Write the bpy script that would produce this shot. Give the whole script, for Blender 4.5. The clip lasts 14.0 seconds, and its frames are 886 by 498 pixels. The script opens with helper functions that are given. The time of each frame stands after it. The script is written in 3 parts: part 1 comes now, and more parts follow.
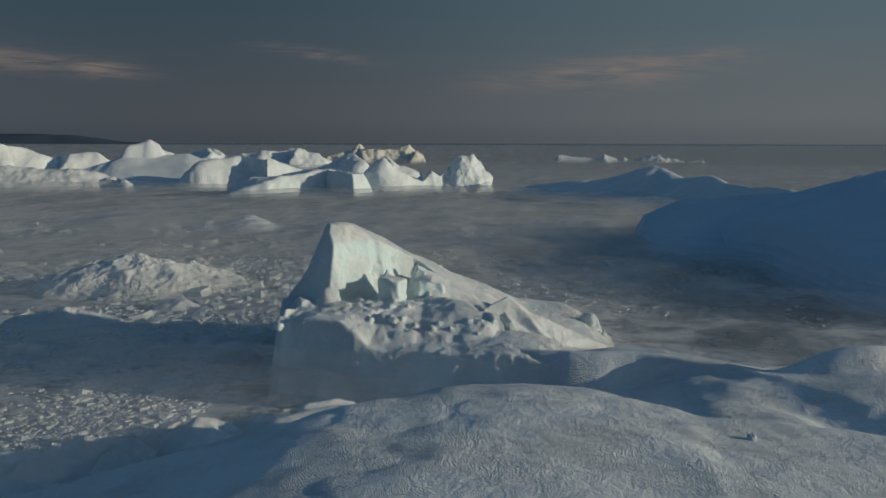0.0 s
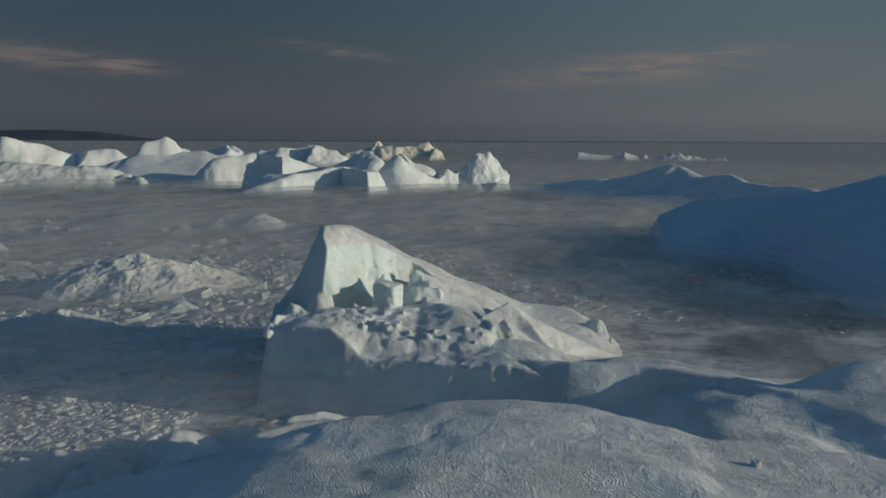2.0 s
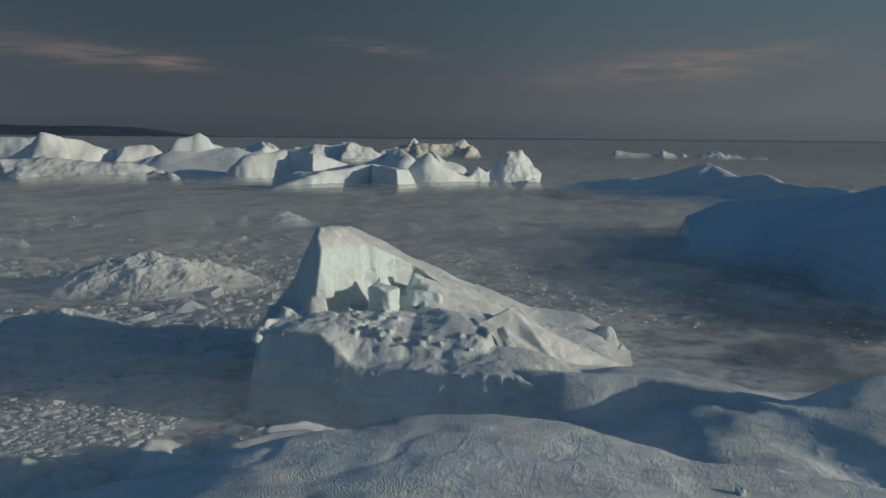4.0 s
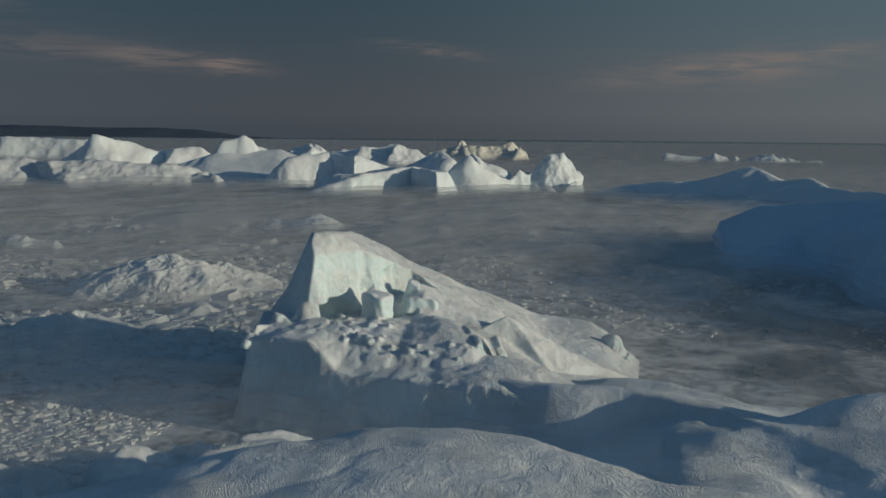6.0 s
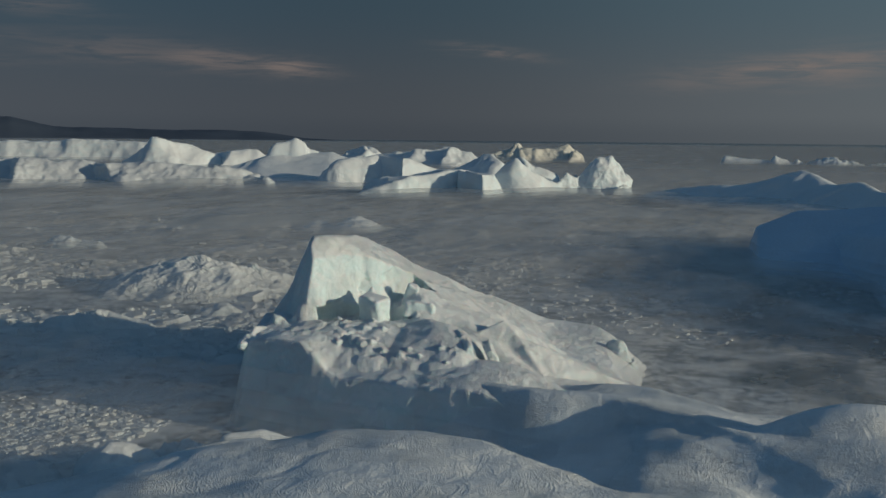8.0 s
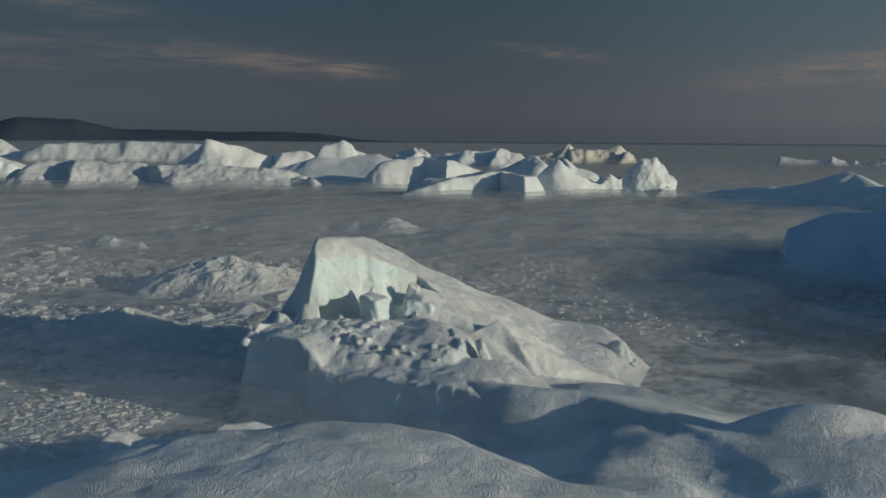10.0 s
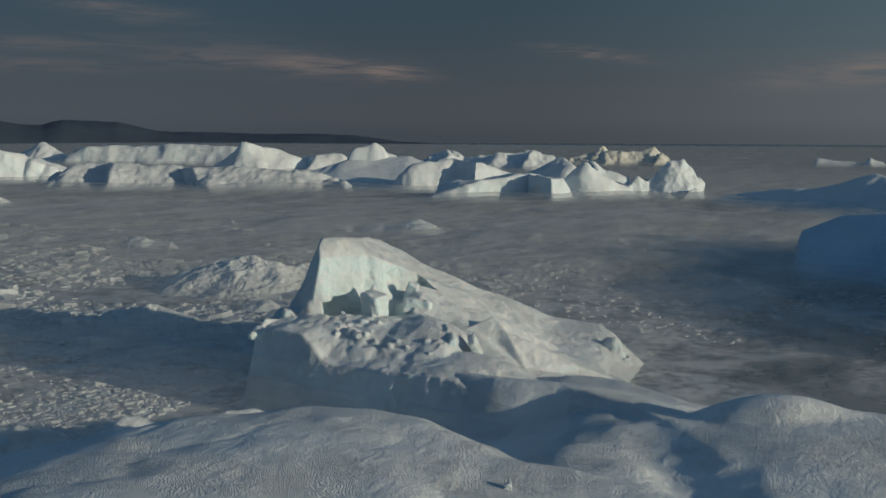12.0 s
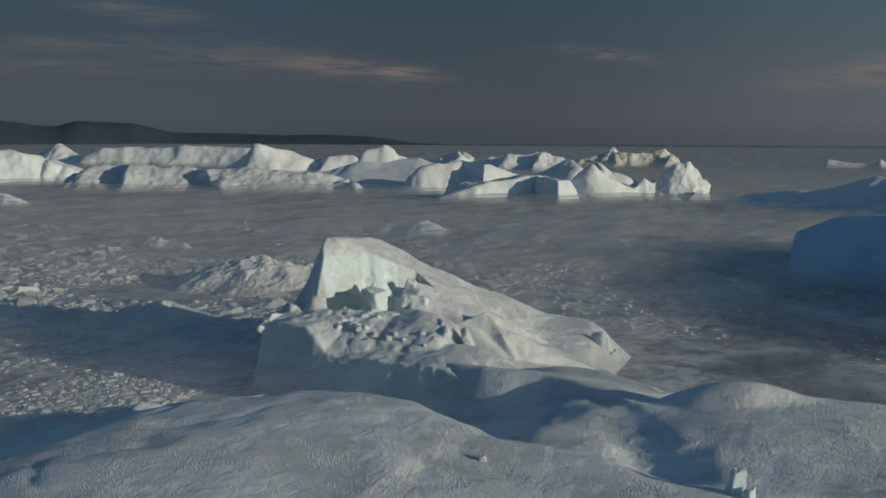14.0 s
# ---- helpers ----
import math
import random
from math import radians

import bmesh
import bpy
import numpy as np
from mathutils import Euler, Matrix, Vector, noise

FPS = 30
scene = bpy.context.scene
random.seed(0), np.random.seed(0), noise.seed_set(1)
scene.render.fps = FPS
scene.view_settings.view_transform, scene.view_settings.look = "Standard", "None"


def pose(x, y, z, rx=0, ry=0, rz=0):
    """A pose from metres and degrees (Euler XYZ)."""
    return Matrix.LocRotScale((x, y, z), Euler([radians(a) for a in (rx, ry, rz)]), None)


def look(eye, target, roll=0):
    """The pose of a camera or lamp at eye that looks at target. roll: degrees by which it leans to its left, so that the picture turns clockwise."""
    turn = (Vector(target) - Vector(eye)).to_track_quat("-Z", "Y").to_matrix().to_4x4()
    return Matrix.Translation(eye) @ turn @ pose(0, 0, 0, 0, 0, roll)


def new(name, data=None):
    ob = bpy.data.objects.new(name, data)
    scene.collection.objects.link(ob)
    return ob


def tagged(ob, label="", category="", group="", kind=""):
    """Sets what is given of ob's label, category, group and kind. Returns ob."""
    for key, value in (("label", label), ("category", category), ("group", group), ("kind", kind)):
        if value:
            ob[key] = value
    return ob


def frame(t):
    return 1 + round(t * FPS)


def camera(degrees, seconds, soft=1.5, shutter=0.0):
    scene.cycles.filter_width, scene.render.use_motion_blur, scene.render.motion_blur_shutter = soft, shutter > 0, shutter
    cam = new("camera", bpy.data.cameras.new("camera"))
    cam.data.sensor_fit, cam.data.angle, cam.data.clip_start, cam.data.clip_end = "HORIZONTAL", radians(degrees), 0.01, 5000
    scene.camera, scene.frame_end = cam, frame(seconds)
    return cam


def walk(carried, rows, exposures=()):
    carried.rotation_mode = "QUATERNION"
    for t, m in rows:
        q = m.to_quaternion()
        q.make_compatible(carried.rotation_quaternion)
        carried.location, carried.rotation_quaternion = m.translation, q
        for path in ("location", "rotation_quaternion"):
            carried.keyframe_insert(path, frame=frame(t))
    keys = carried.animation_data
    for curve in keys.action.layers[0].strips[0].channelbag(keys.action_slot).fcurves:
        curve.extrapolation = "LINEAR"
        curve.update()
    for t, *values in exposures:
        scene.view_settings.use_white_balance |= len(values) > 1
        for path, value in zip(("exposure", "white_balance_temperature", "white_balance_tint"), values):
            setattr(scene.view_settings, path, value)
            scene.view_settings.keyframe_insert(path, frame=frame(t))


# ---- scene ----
cam = camera(48.5, 14.0)
PATH = [
    (0, (-1.421, -5.194, 30.859), (-1.639, -3.219, 30.633), 0.1),
    (0.5, (-1.08, -3.857, 30.936), (-1.305, -1.882, 30.709), 0.2),
    (1, (-0.593, -2.467, 31.032), (-0.827, -0.494, 30.803), 0.1),
    (1.5, (0.024, -1.206, 31.132), (-0.223, 0.766, 30.901), 0.2),
    (2, (0.786, 0.156, 31.153), (0.526, 2.125, 30.921), 0.2),
    (2.5, (1.663, 1.469, 31.191), (1.386, 3.436, 30.958), 0.2),
    (3, (2.622, 2.67, 31.282), (2.326, 4.634, 31.045), 0.3),
    (5.5, (9.536, 7.559, 31.613), (9.121, 9.502, 31.378), 0.5),
    (6, (11.273, 8.134, 31.762), (10.829, 10.07, 31.527), 0.5),
    (6.5, (13.102, 8.512, 31.912), (12.629, 10.441, 31.678), 0.5),
    (7, (14.971, 8.805, 32.028), (14.468, 10.726, 31.794), 0.5),
    (7.5, (16.928, 8.913, 32.151), (16.394, 10.826, 31.917), 0.5),
    (8, (18.868, 8.975, 32.237), (18.304, 10.879, 32.005), 0.5),
    (10.5, (28.646, 6.795, 32.933), (27.951, 8.656, 32.702), 0.3),
    (11, (30.529, 5.745, 33.086), (29.815, 7.599, 32.855), 0.3),
    (11.5, (32.316, 4.5, 33.276), (31.585, 6.348, 33.046), 0.3),
    (12, (33.973, 3.287, 33.378), (33.227, 5.129, 33.15), 0.2),
    (12.5, (35.544, 1.803, 33.602), (34.788, 3.641, 33.373), 0.2),
    (13, (36.952, 0.25, 33.73), (36.19, 2.085, 33.503), 0.2),
    (13.5, (38.17, -1.533, 33.902), (37.403, 0.3, 33.675), 0.1),
    (14, (39.322, -3.567, 34.103), (38.552, -1.736, 33.877), 0.2),
]
walk(cam, [(t, look(eye, target, roll)) for t, eye, target, roll in PATH])

# ---- world and sun ----
SUN_EL, SUN_AZ = 11.0, 95.0          # degrees; azimuth from +y towards +x
world = bpy.data.worlds.new("world")
scene.world = world
world.use_nodes = True


class Nodes:
    """Short hand for building a node tree."""

    def __init__(self, tree):
        self.tree = tree

    def add(self, kind, **settings):
        n = self.tree.nodes.new("ShaderNode" + kind)
        for key, value in settings.items():
            setattr(n, key, value)
        return n

    def link(self, value, socket):
        if isinstance(value, bpy.types.NodeSocket):
            self.tree.links.new(value, socket)
        elif isinstance(value, (tuple, list)) and len(value) == 3 and socket.type == "RGBA":
            socket.default_value = (*value, 1)
        else:
            socket.default_value = value

    def math(self, op, a, b=0.0, c=0.0, clamp=False):
        n = self.add("Math", operation=op, use_clamp=clamp)
        for v, s in zip((a, b, c), n.inputs):
            self.link(v, s)
        return n.outputs[0]

    def ramp(self, value, lo, hi, out0=0.0, out1=1.0):
        n = self.add("MapRange", interpolation_type="SMOOTHSTEP")
        for v, s in zip((value, lo, hi, out0, out1), n.inputs):
            self.link(v, s)
        return n.outputs[0]

    def mix(self, f, a, b, blend="MIX"):
        n = self.add("Mix", data_type="RGBA", blend_type=blend)
        self.link(f, n.inputs[0])
        self.link(a, n.inputs[6])
        self.link(b, n.inputs[7])
        return n.outputs[2]

    def noise(self, vec, scale, detail=4.0, rough=0.55, dist=0.0):
        n = self.add("TexNoise")
        self.link(vec, n.inputs["Vector"])
        for key, v in (("Scale", scale), ("Detail", detail), ("Roughness", rough), ("Distortion", dist)):
            n.inputs[key].default_value = v
        return n.outputs[0]

    def stretch(self, vec, sx, sy, sz, turn=0.0):
        n = self.add("Mapping")
        self.link(vec, n.inputs[0])
        n.inputs["Scale"].default_value = (sx, sy, sz)
        n.inputs["Rotation"].default_value = (0, 0, radians(turn))
        return n.outputs[0]


def build_world():
    g = Nodes(world.node_tree)
    bg = world.node_tree.nodes["Background"]
    sky = g.add("TexSky", sky_type="NISHITA", sun_disc=False, sun_elevation=radians(SUN_EL), sun_rotation=radians(SUN_AZ),
                air_density=1.0, dust_density=0.6, ozone_density=1.6)
    d = g.add("TexCoord").outputs["Generated"]
    sep = g.add("SeparateXYZ")
    g.link(d, sep.inputs[0])
    x, y, z = sep.outputs
    az = g.math("ARCTAN2", x, y)
    el = g.math("ARCSINE", z)
    side = g.ramp(az, -0.55, 0.40)
    # low bank of haze all round, lighter towards the sun, bluer above it
    low = g.mix(side, LOW_L, LOW_R)
    high = g.mix(side, HIGH_L, HIGH_R)
    bank = g.mix(g.ramp(el, 0.02, 0.14), low, high)
    dip = g.math("EXPONENT", g.math("MULTIPLY", g.math("POWER", g.math("DIVIDE", g.math("ADD", az, 0.30), 0.26), 2.0), -1.0))
    bank = g.mix(g.math("MULTIPLY", dip, 0.16), bank, (0.0, 0.0, 0.0))
    bank = g.mix(g.ramp(el, 0.022, -0.004, 0.0, 0.20), bank, (0.02, 0.03, 0.045))
    glow = g.ramp(az, 0.5, 1.6)
    bank = g.mix(g.math("MULTIPLY", glow, 0.8), bank, (0.20, 0.19, 0.17))
    # thin pinkish cloud streaks low in the sky
    warp = g.noise(g.stretch(d, 4, 4, 16), 2.2, 5, 0.6, 0.4)
    el2 = g.math("ADD", el, g.math("MULTIPLY", g.math("SUBTRACT", warp, 0.5), 0.020))
    total = None
    for a0, e0, ra, re, tilt, amount in CLOUDS:
        da = g.math("SUBTRACT", az, radians(a0))
        u = g.math("DIVIDE", da, radians(ra))
        v = g.math("DIVIDE", g.math("SUBTRACT", g.math("SUBTRACT", el2, radians(e0)), g.math("MULTIPLY", da, tilt)), radians(re))
        r2 = g.math("ADD", g.math("MULTIPLY", u, u), g.math("MULTIPLY", v, v))
        m = g.math("MULTIPLY", g.math("EXPONENT", g.math("MULTIPLY", r2, -1.0)), amount)
        total = m if total is None else g.math("MAXIMUM", total, m)
    wisps = g.ramp(g.noise(g.stretch(d, 3, 3, 30), 5.0, 6, 0.62, 0.5), 0.30, 0.68)
    bank = g.mix(g.math("MULTIPLY", total, wisps, clamp=True), bank, CLOUD_COLOUR)
    f = g.ramp(el, 0.14, 0.40)
    scaled = g.mix(1.0, sky.outputs[0], SKY, "MULTIPLY")
    g.link(g.mix(f, bank, scaled), bg.inputs[0])
    bg.inputs[1].default_value = 1.0


SKY = (0.044, 0.063, 0.072)
LOW_L, LOW_R = (0.068, 0.080, 0.095), (0.120, 0.136, 0.146)
HIGH_L, HIGH_R = (0.042, 0.072, 0.098), (0.084, 0.126, 0.150)
CLOUD_COLOUR = (0.215, 0.170, 0.150)
CLOUDS = [  # azimuth, elevation, half width, half height in degrees, tilt, amount
    (-25.6, 3.75, 2.4, 0.48, -0.10, 0.72), (-29.5, 4.0, 4.2, 0.55, -0.08, 0.55), (-34.5, 4.4, 5.0, 0.8, -0.06, 0.30), (-13.6, 4.6, 2.6, 0.32, -0.10, 0.50),
    (3.5, 3.75, 5.6, 0.75, 0.07, 0.80), (8.2, 4.4, 2.4, 0.40, 0.10, 0.60), (-1.5, 3.2, 3.5, 0.6, 0.05, 0.32), (-40, 6.8, 4.0, 0.5, -0.10, 0.35),
    (-44, 4.8, 6.0, 0.5, 0.05, 0.25), (-43, 3.6, 5.0, 0.4, 0.0, 0.25)]
build_world()

sun = new("sun", bpy.data.lights.new("sun", "SUN"))
sun.data.energy, sun.data.angle, sun.data.color = 2.3, radians(0.6), (1.0, 0.91, 0.69)
s_el, s_az = radians(SUN_EL), radians(SUN_AZ)
sun_way = Vector((math.sin(s_az) * math.cos(s_el), math.cos(s_az) * math.cos(s_el), math.sin(s_el)))
sun.matrix_world = look(sun_way * 300, (0, 0, 0))


# ---- materials ----
def material(name):
    m = bpy.data.materials.new(name)
    m.use_nodes = True
    g = Nodes(m.node_tree)
    return m, g, m.node_tree.nodes["Principled BSDF"]


def ice_material(name, snow, ice, ripple, ripple_size, steep=(0.35, 0.8), grain=0.25, rough=0.6, glow=0.0):
    """Wind-scoured snow on the flats, bare tinted ice on the steep faces; ripples and fine grain as relief."""
    m, g, b = material(name)
    p = g.add("TexCoord").outputs["Object"]
    sep = g.add("SeparateXYZ")
    g.link(g.add("NewGeometry").outputs["True Normal"], sep.inputs[0])
    big = g.noise(p, 0.06, 4, 0.6)
    fine = g.noise(p, 1.6, 6, 0.65)
    up = g.math("ADD", sep.outputs[2], g.math("MULTIPLY", g.math("SUBTRACT", big, 0.5), 0.5))
    flat = g.ramp(up, *steep)
    tone = g.mix(g.ramp(big, 0.35, 0.7), snow, tuple(c * k for c, k in zip(snow, (0.93, 0.95, 0.97))))
    blue = g.mix(g.ramp(g.noise(p, 0.22, 3), 0.35, 0.65), ice, tuple(0.5 * (a + c) for a, c in zip(ice, snow)))
    col = g.mix(flat, blue, tone)
    speck = g.ramp(fine, 0.25, 0.75, 0.93, 1.03)
    grey = g.add("CombineColor")
    for s in grey.inputs:
        g.link(speck, s)
    g.link(g.mix(1.0, col, grey.outputs[0], "MULTIPLY"), b.inputs["Base Color"])
    g.link(g.math("MULTIPLY_ADD", flat, 0.25, rough - 0.2), b.inputs["Roughness"])
    b.inputs["Specular IOR Level"].default_value = 0.3
    if glow:
        b.inputs["Subsurface Weight"].default_value = glow
        b.inputs["Subsurface Radius"].default_value = (0.35, 0.8, 1.0)
        b.inputs["Subsurface Scale"].default_value = 0.5
    # scalloped wind ripples, bent by slow noise, fading in and out in patches
    wave = g.add("TexWave", wave_type="BANDS", bands_direction="DIAGONAL", wave_profile="SIN")
    slow = g.add("VectorMath", operation="MULTIPLY_ADD")
    turb = g.add("TexNoise")
    g.link(p, turb.inputs["Vector"])
    turb.inputs["Scale"].default_value, turb.inputs["Detail"].default_value = ripple_size * 0.05, 3.0
    g.link(turb.outputs["Color"], slow.inputs[0])
    slow.inputs[1].default_value = tuple(9.0 / ripple_size * k for k in (2.2, 2.2, 0.5))
    g.link(p, slow.inputs[2])
    g.link(slow.outputs[0], wave.inputs["Vector"])
    wave.inputs["Scale"].default_value = ripple_size * 0.55
    wave.inputs["Distortion"].default_value, wave.inputs["Detail"].default_value = 6.0, 3.0
    wave.inputs["Detail Scale"].default_value = 2.2
    rip = wave.outputs[1]
    rip2 = g.noise(g.stretch(p, 0.6, 1.0, 0.6, -10), ripple_size * 1.3, 3, 0.5, 0.8)
    patch = g.ramp(g.noise(p, 0.11, 3), 0.36, 0.62, 0.25, 1.0)
    height = g.math("MULTIPLY", g.math("MULTIPLY_ADD", rip2, 1.3, g.math("MULTIPLY", rip, 0.52)), patch)
    height = g.math("MULTIPLY_ADD", fine, grain, height)
    swell = g.noise(g.stretch(p, 1.0, 0.6, 1.0, -35), ripple_size * 0.16, 4, 0.6, 0.6)
    height = g.math("MULTIPLY_ADD", swell, 2.3, height)
    bump = g.add("Bump")
    bump.inputs["Strength"].default_value = 1.0
    bump.inputs["Distance"].default_value = ripple
    g.link(height, bump.inputs["Height"])
    g.link(bump.outputs[0], b.inputs["Normal"])
    return m


SNOW, ICE = (0.82, 0.83, 0.82), (0.67, 0.81, 0.83)
mat_snow = ice_material("rippled_snow", SNOW, (0.76, 0.85, 0.88), 0.10, 4.4)
mat_ice = ice_material("glacier_ice", SNOW, ICE, 0.10, 4.2, (0.15, 0.6), glow=0.12)
mat_far = ice_material("weathered_ice", SNOW, (0.74, 0.84, 0.87), 0.13, 0.7, (0.2, 0.7))
mat_grey = ice_material("grey_ice", (0.70, 0.71, 0.71), (0.60, 0.69, 0.73), 0.16, 0.7, (0.2, 0.7))
# snow of the shaded berg: its shade is put into this bluer, darker colour
mat_shaded = ice_material("shaded_snow", (0.58, 0.70, 0.80), (0.48, 0.64, 0.78), 0.10, 0.9, (0.2, 0.7))
mat_mixed = ice_material("dirty_ice", (0.82, 0.81, 0.78), (0.62, 0.72, 0.74), 0.16, 1.1, (0.3, 0.8))
mat_old = ice_material("creamy_ice", (0.80, 0.76, 0.66), (0.78, 0.74, 0.66), 0.6, 0.3, (0.2, 0.7))


def water_material():
    m, g, b = material("sea_water")
    p = g.add("TexCoord").outputs["Object"]
    col = g.mix(g.ramp(g.noise(p, 0.012, 3), 0.4, 0.65), (0.018, 0.030, 0.036), (0.035, 0.060, 0.062))
    sep = g.add("SeparateXYZ")
    g.link(p, sep.inputs[0])
    drift = g.math("SUBTRACT", g.noise(p, 0.022, 4, 0.6, 0.4), g.math("MULTIPLY", g.ramp(sep.outputs[0], -45.0, 40.0), 0.26))
    drift = g.math("SUBTRACT", drift, g.math("MULTIPLY", g.ramp(sep.outputs[1], 320.0, 460.0), 0.4))
    clumps = g.math("MULTIPLY_ADD", g.noise(p, 0.13, 4, 0.6, 0.3), 0.5, g.math("MULTIPLY", g.noise(p, 0.6, 5, 0.65, 0.4), 0.5))
    slush = g.math("MULTIPLY", g.ramp(drift, 0.12, 0.31), g.ramp(clumps, 0.40, 0.56, 0.25, 1.0))
    g.link(g.mix(slush, col, (0.80, 0.78, 0.75)), b.inputs["Base Color"])
    g.link(g.math("MULTIPLY_ADD", slush, 0.5, 0.22), b.inputs["Roughness"])
    bump = g.add("Bump")
    bump.inputs["Strength"].default_value, bump.inputs["Distance"].default_value = 0.35, 0.3
    g.link(g.math("MULTIPLY_ADD", slush, 0.8, g.noise(g.stretch(p, 1, 0.5, 1, 20), 0.9, 5, 0.6)), bump.inputs["Height"])
    g.link(bump.outputs[0], b.inputs["Normal"])
    return m


def fog_material(name, seed, amount, size):
    """Sea smoke: a thin veil of patchy droplets."""
    m = bpy.data.materials.new(name)
    m.use_nodes = True
    g = Nodes(m.node_tree)
    m.node_tree.nodes.remove(m.node_tree.nodes["Principled BSDF"])
    out = m.node_tree.nodes["Material Output"]
    p = g.add("TexCoord").outputs["Object"]
    off = g.add("VectorMath", operation="ADD")
    g.link(p, off.inputs[0])
    off.inputs[1].default_value = (seed * 37.0, seed * 91.0, seed * 5.0)
    patch = g.ramp(g.noise(g.stretch(off.outputs[0], 1.0, 0.62, 1.0, 12), size, 6, 0.62, 0.3), 0.34, 0.68)
    sep = g.add("SeparateXYZ")
    g.link(p, sep.inputs[0])
    reach = g.math("MULTIPLY", g.ramp(sep.outputs[1], 118.0, 385.0, 0.36, 1.28), g.ramp(sep.outputs[1], 560.0, 1200.0, 1.0, 0.50))
    patch = g.mix(g.ramp(sep.outputs[1], 380.0, 800.0), patch, (0.5, 0.5, 0.5))
    base = g.math("MULTIPLY_ADD", patch, 0.75, 0.25)
    alpha = g.math("MULTIPLY", g.math("MULTIPLY", base, reach), amount, clamp=True)
    bump = g.add("Bump")
    bump.inputs["Strength"].default_value, bump.inputs["Distance"].default_value = 0.8, 5.0
    g.link(g.noise(g.stretch(off.outputs[0], 1.0, 0.7, 1.0, 20), size * 1.6, 3, 0.55, 0.3), bump.inputs["Height"])
    clear, veil, glow, both, mixed = (g.add(k) for k in ("BsdfTransparent", "BsdfDiffuse", "BsdfTranslucent", "MixShader", "MixShader"))
    veil.inputs[0].default_value = glow.inputs[0].default_value = (0.93, 0.91, 0.88, 1)
    for a, s in ((0.35, both.inputs[0]), (veil.outputs[0], both.inputs[1]), (glow.outputs[0], both.inputs[2]),
                 (alpha, mixed.inputs[0]), (clear.outputs[0], mixed.inputs[1]), (both.outputs[0], mixed.inputs[2]),
                 (mixed.outputs[0], out.inputs[0]), (bump.outputs[0], veil.inputs["Normal"])):
        g.link(a, s)
    return m


def hill_material():
    m, g, b = material("hazed_rock")
    p = g.add("TexCoord").outputs["Object"]
    # both rock tones are lifted and blued to hold the distance haze
    g.link(g.mix(g.ramp(g.noise(p, 0.004, 6), 0.4, 0.65), (0.080, 0.102, 0.138), (0.098, 0.122, 0.160)), b.inputs["Base Color"])
    b.inputs["Roughness"].default_value = 0.95
    b.inputs["Specular IOR Level"].default_value = 0.0
    return m


# ---- shapes ----
_table = np.random.RandomState(7)
PERM = np.concatenate([_table.permutation(256)] * 3)
RAND = _table.uniform(-1, 1, 256)


def value_noise(x, y, z):
    xi, yi, zi = (np.floor(v).astype(int) for v in (x, y, z))
    fx, fy, fz = (v - np.floor(v) for v in (x, y, z))
    fx, fy, fz = (f * f * f * (f * (f * 6 - 15) + 10) for f in (fx, fy, fz))
    xi, yi, zi = xi & 255, yi & 255, zi & 255

    def at(i, j, k):
        return RAND[PERM[PERM[PERM[(xi + i) & 255] + ((yi + j) & 255)] + ((zi + k) & 255)]]

    def row(j, k):
        return at(0, j, k) * (1 - fx) + at(1, j, k) * fx
    near = row(0, 0) * (1 - fy) + row(1, 0) * fy
    far = row(0, 1) * (1 - fy) + row(1, 1) * fy
    return near * (1 - fz) + far * fz


def fbm(x, y, z, size, octaves=4, gain=0.5):
    total, amp = 0.0, 1.0
    for o in range(octaves):
        k = 2.0 ** o / size
        total = total + amp * value_noise(x * k + 17.3 * o, y * k + 5.1 * o, z * k + 9.7 * o)
        amp *= gain
    return total


def facets(points, size):
    """Broken faces: flat pieces that meet in sharp edges, as where ice has split."""
    q = points / size
    cell = np.floor(q).astype(int)
    best = np.full(len(q), -9.0)
    for i, j, k in np.array(list(np.ndindex(3, 3, 3))) - 1:
        a, b, c = ((cell[:, n] + o) & 255 for n, o in enumerate((i, j, k)))
        h = PERM[PERM[PERM[a] + b] + c]
        r = [RAND[PERM[h + n]] for n in range(1, 8)]
        d = [q[:, n] - cell[:, n] - o - 0.5 - 0.42 * r[n] for n, o in enumerate((i, j, k))]
        best = np.maximum(best, 0.25 * r[6] + 0.75 * (r[3] * d[0] + r[4] * d[1] + 0.6 * r[5] * d[2]) - 0.8 * (d[0] ** 2 + d[1] ** 2 + d[2] ** 2))
    return 0.1 - best


def softplus(v, k):
    return k * np.logaddexp(0, v / k)


def smax(a, b, k):
    return np.maximum(a, b) + k * np.log1p(np.exp(-np.abs(a - b) / k))


